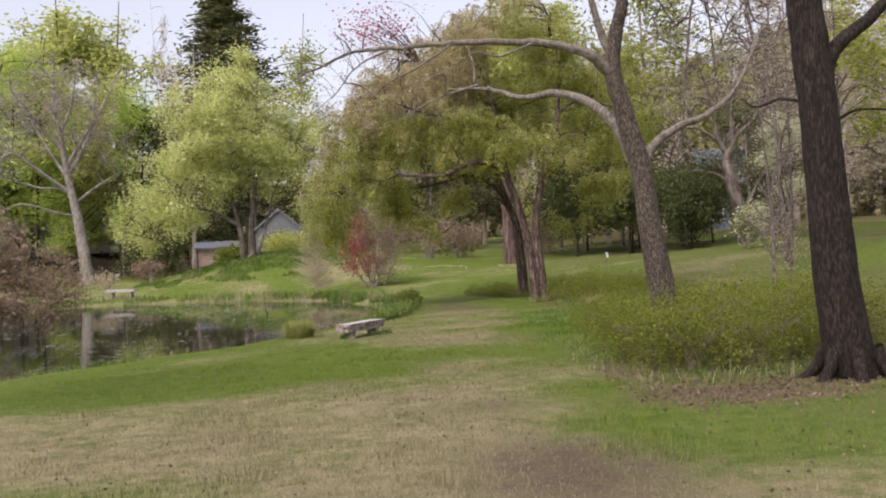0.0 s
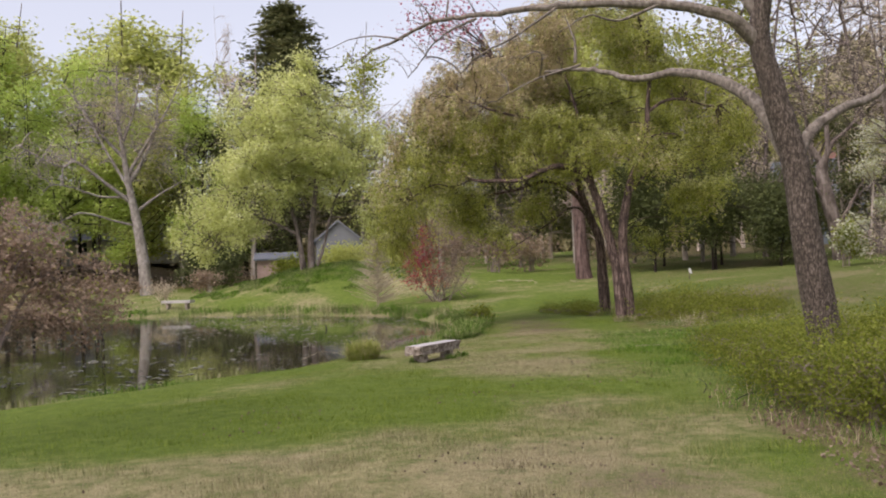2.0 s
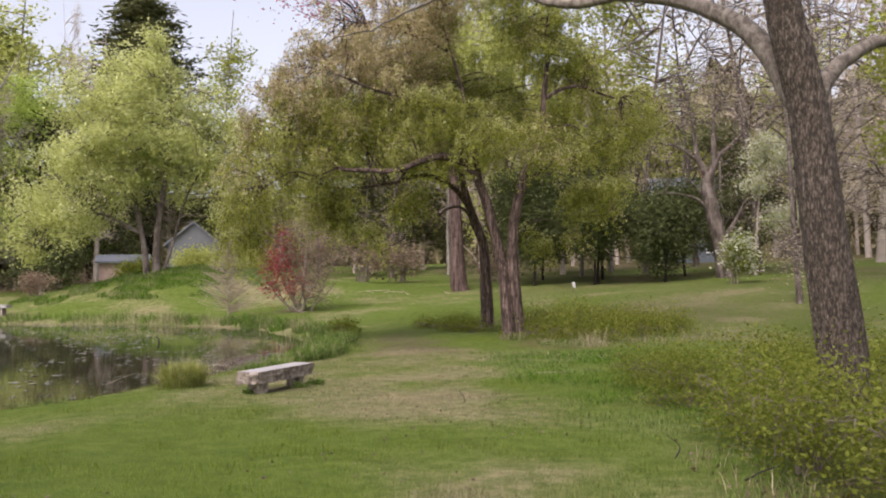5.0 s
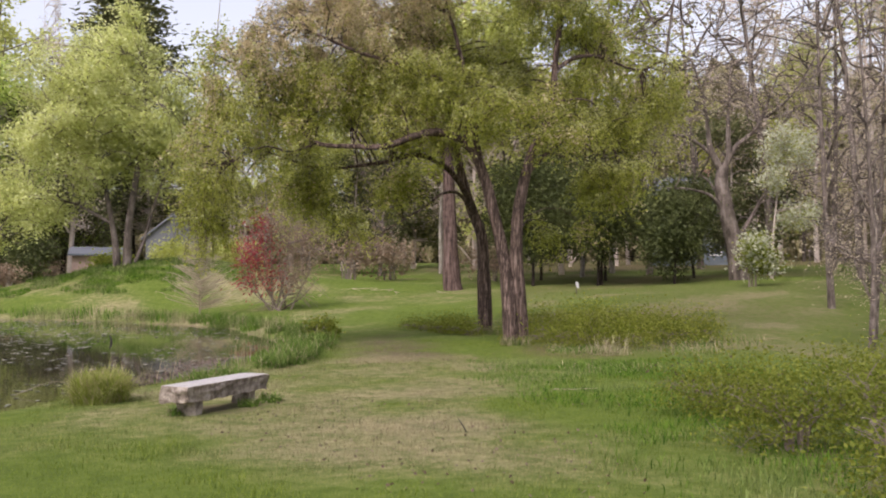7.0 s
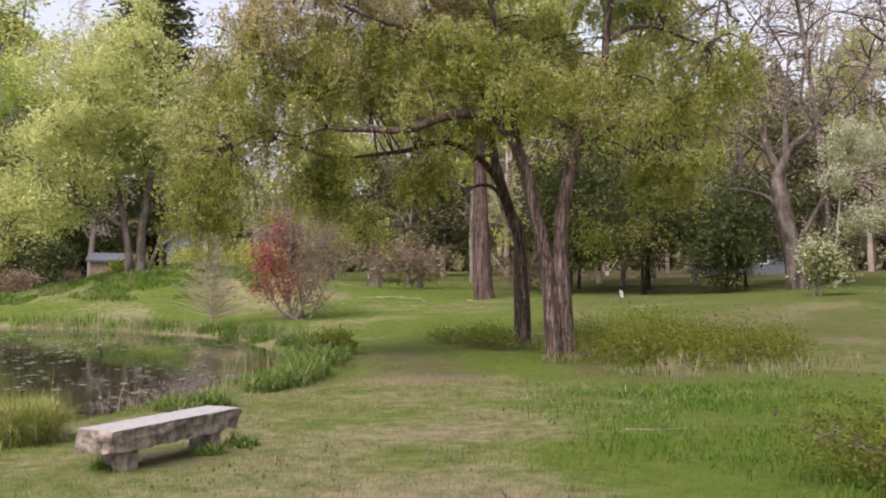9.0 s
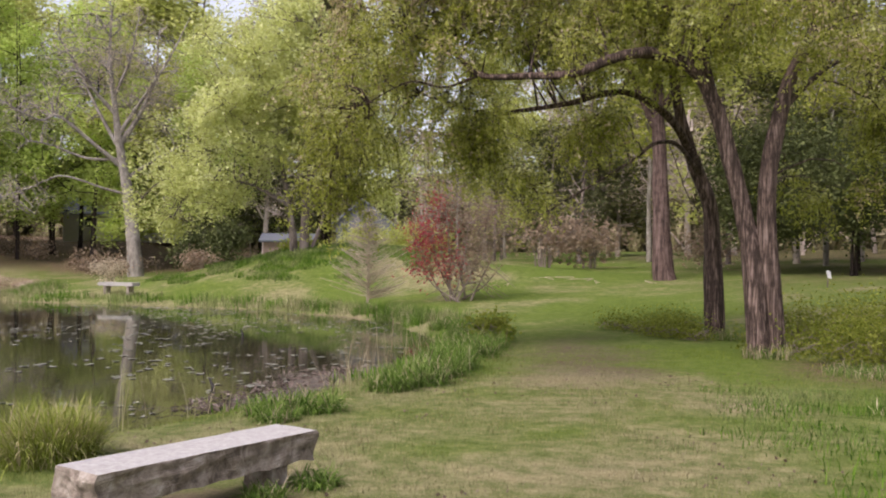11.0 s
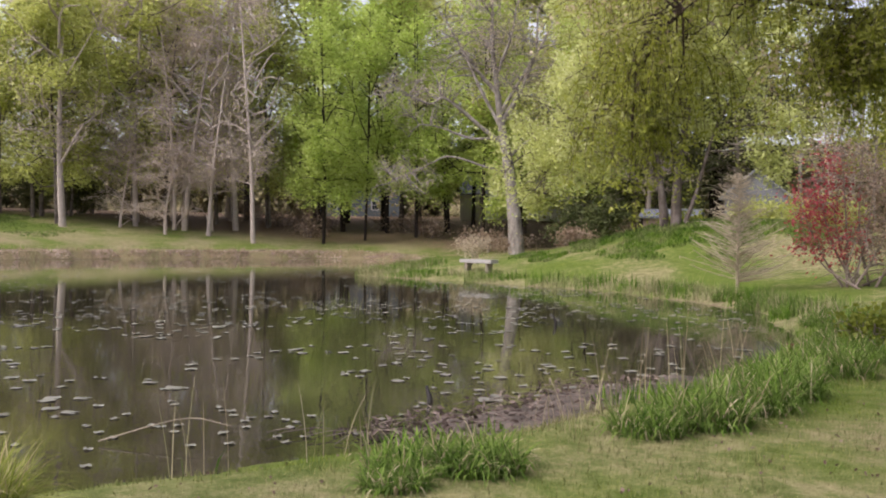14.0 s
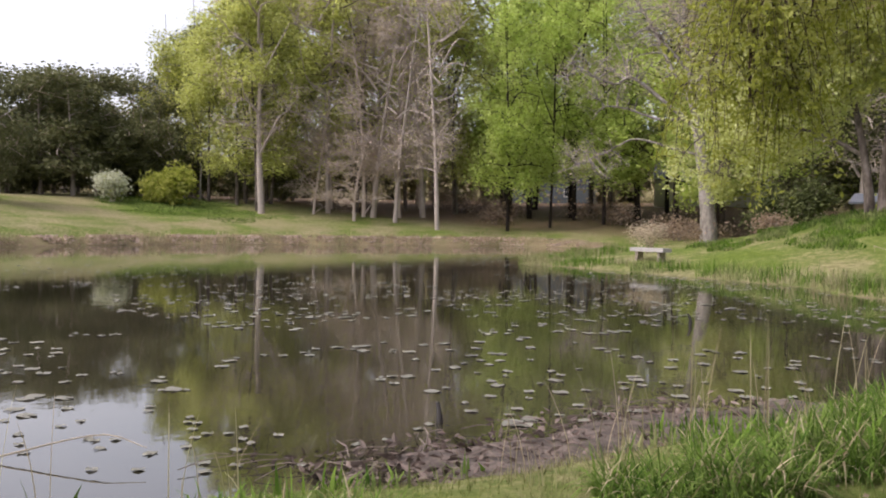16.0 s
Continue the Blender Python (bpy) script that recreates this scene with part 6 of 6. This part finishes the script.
tuft("sedge_tussock", -4.25, 25.25, 0.38, 4600, 0.50, 0.010, 1.0, 0.28, "rounded yellow-green sedge tussock beside the bench", material=TUSSOCK)
for x, y, r, ln in [(-3.2, 27.9, 0.28, 0.34), (-2.8, 28.2, 0.34, 0.38), (-3.0, 27.5, 0.22, 0.25), (-2.25, 30.0, 0.3, 0.4), (-1.95, 30.6, 0.36, 0.5), (-2.35, 31.1, 0.3, 0.36), (-1.85, 31.5, 0.42, 0.58), (-1.8, 32.5, 0.45, 0.6), (-2.0, 33.6, 0.45, 0.5), (-1.55, 34.5, 0.42, 0.6), (-2.0, 35.3, 0.45, 0.45), (-1.55, 36.2, 0.48, 0.58), (-1.95, 37.4, 0.5, 0.5), (-1.5, 38.2, 0.4, 0.5), (-2.2, 39.4, 0.55, 0.48), (-2.3, 41.0, 0.6, 0.48),
                    (-3.0, 42.8, 0.7, 0.45), (-4.2, 45.4, 0.7, 0.5), (-5.6, 47.8, 0.8, 0.55), (-6.8, 49.6, 0.8, 0.5), (-9.4, 51.8, 0.8, 0.5), (-1.72, 24.55, 0.16, 0.2), (-8.6, 23.6, 0.8, 0.3), (-7.0, 25.2, 0.6, 0.26), (-10.2, 21.4, 0.9, 0.3), (-1.95, 24.1, 0.14, 0.18), (-2.75, 23.45, 0.14, 0.18)]:
    tuft("grass_tuft", x, y, r, int(2600 * r), ln * 0.82, 0.014, 1.45, 0.13, "lush green long grass on the pond bank")
for x, y, r, ln, c in [(-3.1, 30.7, 0.3, 0.7, 26), (-3.0, 31.6, 0.25, 0.85, 22), (-2.7, 32.6, 0.3, 0.8, 26), (-4.0, 28.2, 0.3, 0.6, 18), (-2.6, 33.6, 0.2, 0.95, 14), (-4.6, 27.2, 0.3, 0.7, 14), (-5.0, 45.9, 0.4, 0.7, 60), (-8.4, 50.4, 0.4, 0.6, 60), (-13, 53.4, 0.5, 0.5, 60), (-2.9, 29.8, 0.3, 0.5, 22)]:
    tuft("dry_reed_clump", x, y, r, (c + 1) // 2, ln, 0.009, 0.4, 1.0, "straw-coloured dead reed stems at the water's edge", 0.4)
for x, y in [(6.9, 32.9), (8.3, 33.5), (7.4, 31.6), (9.6, 34.2)]:
    tuft("grass_tuft", x, y, 0.7, 130, 0.4, 0.010, 0.9, 0.4, "upright half-dry grass beside the shrubs")
tuft("dry_reed_clump", 5.4, 31.9, 0.5, 160, 0.5, 0.012, 0.9, 1.0, "bleached dead grass clump in the lawn")

# ---- leaf litter ----
n = 9000
x, y = rng.uniform(2.2, 7.5, n), rng.uniform(9.2, 17, n)
cv = cover_of(x, y)
keep = rng.random(n) < cv[:, 2]
x, y = x[keep], y[keep]
v, f = leaves(np.stack([x, y, ground_height(x, y) + 0.02], -1), 0.05, 0.6)
tagged(mesh_part("leaf_litter", v, f, LEAF_LITTER), "dry brown fallen leaves along the thicket's edge", "leaf litter", kind="stuff")
n = 5000
x, y = rng.uniform(-4.5, 5, n), rng.uniform(4, 34, n)
keep = (shore_distance(x, y) > 0.4) & (vnoise(x, y, 1.4, 77) > 0.55)
x, y = x[keep], y[keep]
v, f = leaves(np.stack([x, y, ground_height(x, y) + 0.015], -1), 0.035, 0.7)
tagged(mesh_part("scattered_leaves", v, f, LEAF_LITTER), "scattered small dry leaves in the lawn", "leaf litter", kind="stuff")

# ---- mud, sticks and floating leaves ----
gxm, gym = np.meshgrid(np.linspace(-6.8, -2.6, 60), np.linspace(26.5, 34.5, 110))
d = shore_distance(gxm, gym)
hgt = WATER + 0.035 * (vnoise(gxm, gym, 0.5, 61) + 0.8 * vnoise(gxm, gym, 0.17, 62) - 0.75) + 0.045 * ease(-1.3, -0.3, d) - 0.15 * ease(-0.55, -1.3, d) - 0.25 * ease(0.3, 0.7, d) - 0.16 * ease(30.3, 29.2, gym)
i = (np.arange(109)[:, None] * 60 + np.arange(59)[None]).ravel()
tagged(mesh_part("mud_bank", np.stack([gxm, gym, hgt], -1).reshape(-1, 3), np.stack([i, i + 1, i + 61, i + 60], -1), MUD, smooth=True), "wet brown mud with rotting leaves at the pond's edge", "mud", kind="structure")

n = 3800
x, y = rng.uniform(-6.0, -2.6, n), rng.uniform(29.2, 34.5, n)
d = shore_distance(x, y)
keep = (d < 0.35) & (d > -1.5) & (rng.random(n) < ease(-1.3, -0.3, d) + 0.04)
x, y = x[keep], y[keep]
v, f = leaves(np.stack([x, y, WATER + 0.02 + 0.04 * rng.random(len(x)) * ease(-1.2, 0, shore_distance(x, y))], -1), 0.10, 0.35)
tagged(mesh_part("mud_debris", v, f, WET_LEAF), "rotting leaves and reed scraps on the mud", "leaf litter", kind="stuff")
n = 150
x, y = rng.uniform(-5.6, -2.8, n), rng.uniform(28.5, 34, n)
d = shore_distance(x, y)
x, y = x[(d < 0.3) & (d > -1.2)], y[(d < 0.3) & (d > -1.2)]
a, ln = rng.uniform(0, 6.28, len(x)), rng.uniform(0.15, 0.5, len(x))
e = np.stack([np.cos(a) * ln, np.sin(a) * ln, rng.uniform(0, 0.06, len(x))], -1)
p0 = np.stack([x, y, 0 * x + WATER + 0.035], -1)
v, f = tubes(np.stack([p0 - e / 2, p0 + 0.02, p0 + e / 2], 1), np.full((len(x), 3), 0.004), 4)
tagged(mesh_part("broken_reeds", v, f, TWIG), "broken dead reed stems lying on the mud", "reeds", kind="stuff")


def stick(name, pts, r, material, label):
    p = smooth_path(pts, 10)
    v, f = tubes(p[None], np.linspace(r, r * 0.4, 10)[None], 6, 0.2)
    tagged(mesh_part(name, v, f, material, smooth=True), label, "stick")


stick("dead_stick", [(-5.25, 31.1, -1.25), (-5.22, 31.1, -1.1), (-5.3, 31.15, -0.96)], 0.045, DARK, "short blackened stump standing in the shallows")
stick("dead_stick", [(-8.2, 40.2, -1.25), (-8.2, 40.2, -1.05), (-8.25, 40.2, -0.92)], 0.045, DARK, "short black stake standing in the pond")
stick("fallen_branch", [(-6.4, 27.7, -1.1), (-6.0, 28.3, -0.95), (-5.6, 28.5, -1.0)], 0.008, STRAW_TWIG, "pale fallen twig at the waterside")
stick("fallen_branch", [(2.6, 25.4, gz(2.6, 25.4) + 0.02), (2.9, 25.2, gz(2.9, 25.2) + 0.03), (3.3, 25.3, gz(3.3, 25.3) + 0.02)], 0.008, STRAW_TWIG, "pale fallen twig in the lawn")
stick("fallen_branch", [(0.75, 21.5, gz(0.75, 21.5) + 0.0), (0.72, 21.5, gz(0.7, 21.5) + 0.06), (0.66, 21.55, gz(0.66, 21.5) + 0.15)], 0.009, DARK, "dark broken twig sticking up from the lawn")
stick("fallen_branch", [(2.3, 16.6, gz(2.3, 16.6)), (2.35, 16.6, gz(2.3, 16.6) + 0.12), (2.25, 16.7, gz(2.3, 16.6) + 0.22)], 0.007, DARK, "dark twig standing in the grass")
stick("fallen_branch", [(2.4, 15.2, gz(2.4, 15.2) + 0.05), (2.55, 15.2, gz(2.4, 15.2) + 0.12), (2.7, 15.2, gz(2.4, 15.2) + 0.16)], 0.009, DARK, "dark broken twig beside the thicket")
for k in range(7):
    x, y = rng.choice([-2.2, -1.2, 0.6, 2.4, 3.4]) + rng.normal(0, 0.5), rng.uniform(58.5, 62.5)
    z = gz(x, y)
    stick("fallen_branch", [(x, y, z + 0.03), (x + rng.normal(0, 0.5), y + rng.normal(0, 0.4), z + 0.15), (x + rng.normal(0, 1.2), y + rng.normal(0, 0.5), z + 0.05)], 0.022, STRAW_TWIG, "fallen branch on the far lawn")


def pad_mesh(size):
    a = np.linspace(0.25, 2 * np.pi - 0.25, 11)
    ring = np.stack([np.cos(a) * size, np.sin(a) * size * 0.8, 0.006 + 0.006 * np.sin(3 * a)], -1)
    v = np.vstack([[[0, 0, 0.004]], ring])
    return v, np.array([(0, i, i + 1) for i in range(1, 11)])


n = 9000
x, y = rng.uniform(-46, -3.4, n), rng.uniform(21, 66, n)
d = shore_distance(x, y)
dens = vnoise(x, y, 3.5, 71) * 0.6 + vnoise(x, y, 1.2, 72) * 0.3 + 0.17 + 0.1 * ease(-16, -7, x) * ease(40, 30, y)
keep = (d < -0.5) & (dens > 0.58) & (rng.random(n) < ease(-44, -16, x) * 0.95)
x, y = x[keep], y[keep]
order = np.argsort((x + 1) ** 2 + (y - 25) ** 2)
x, y = x[order], y[order]
patch = thing("lily_pads", Matrix.Translation((0, 0, WATER)), "pale floating lily pads and leaves scattered on the pond", "lily pads")
shapes = []
for s in (0.055, 0.075, 0.105):
    v, f = pad_mesh(s)
    shapes.append(mesh_of("lily_pad", v, f, PAD))
for k in range(min(300, len(x))):
    ob = new("lily_pad", shapes[int(rng.integers(1 if k < 60 else 3))])
    ob.parent = patch
    ob.location, ob.rotation_euler = (x[k], y[k], 0.004), (0, 0, rng.uniform(0, 6.28))
rest = []
for k in range(300, len(x)):
    v, f = pad_mesh(rng.uniform(0.05, 0.115))
    t = rng.uniform(0, 6.28)
    rest.append((v @ np.array([[math.cos(t), math.sin(t), 0], [-math.sin(t), math.cos(t), 0], [0, 0, 1]]) + np.array([x[k], y[k], 0.004]), f))
v, f = joined(rest)
tagged(mesh_part("pad_drift", v, f, PAD, patch), kind="stuff")
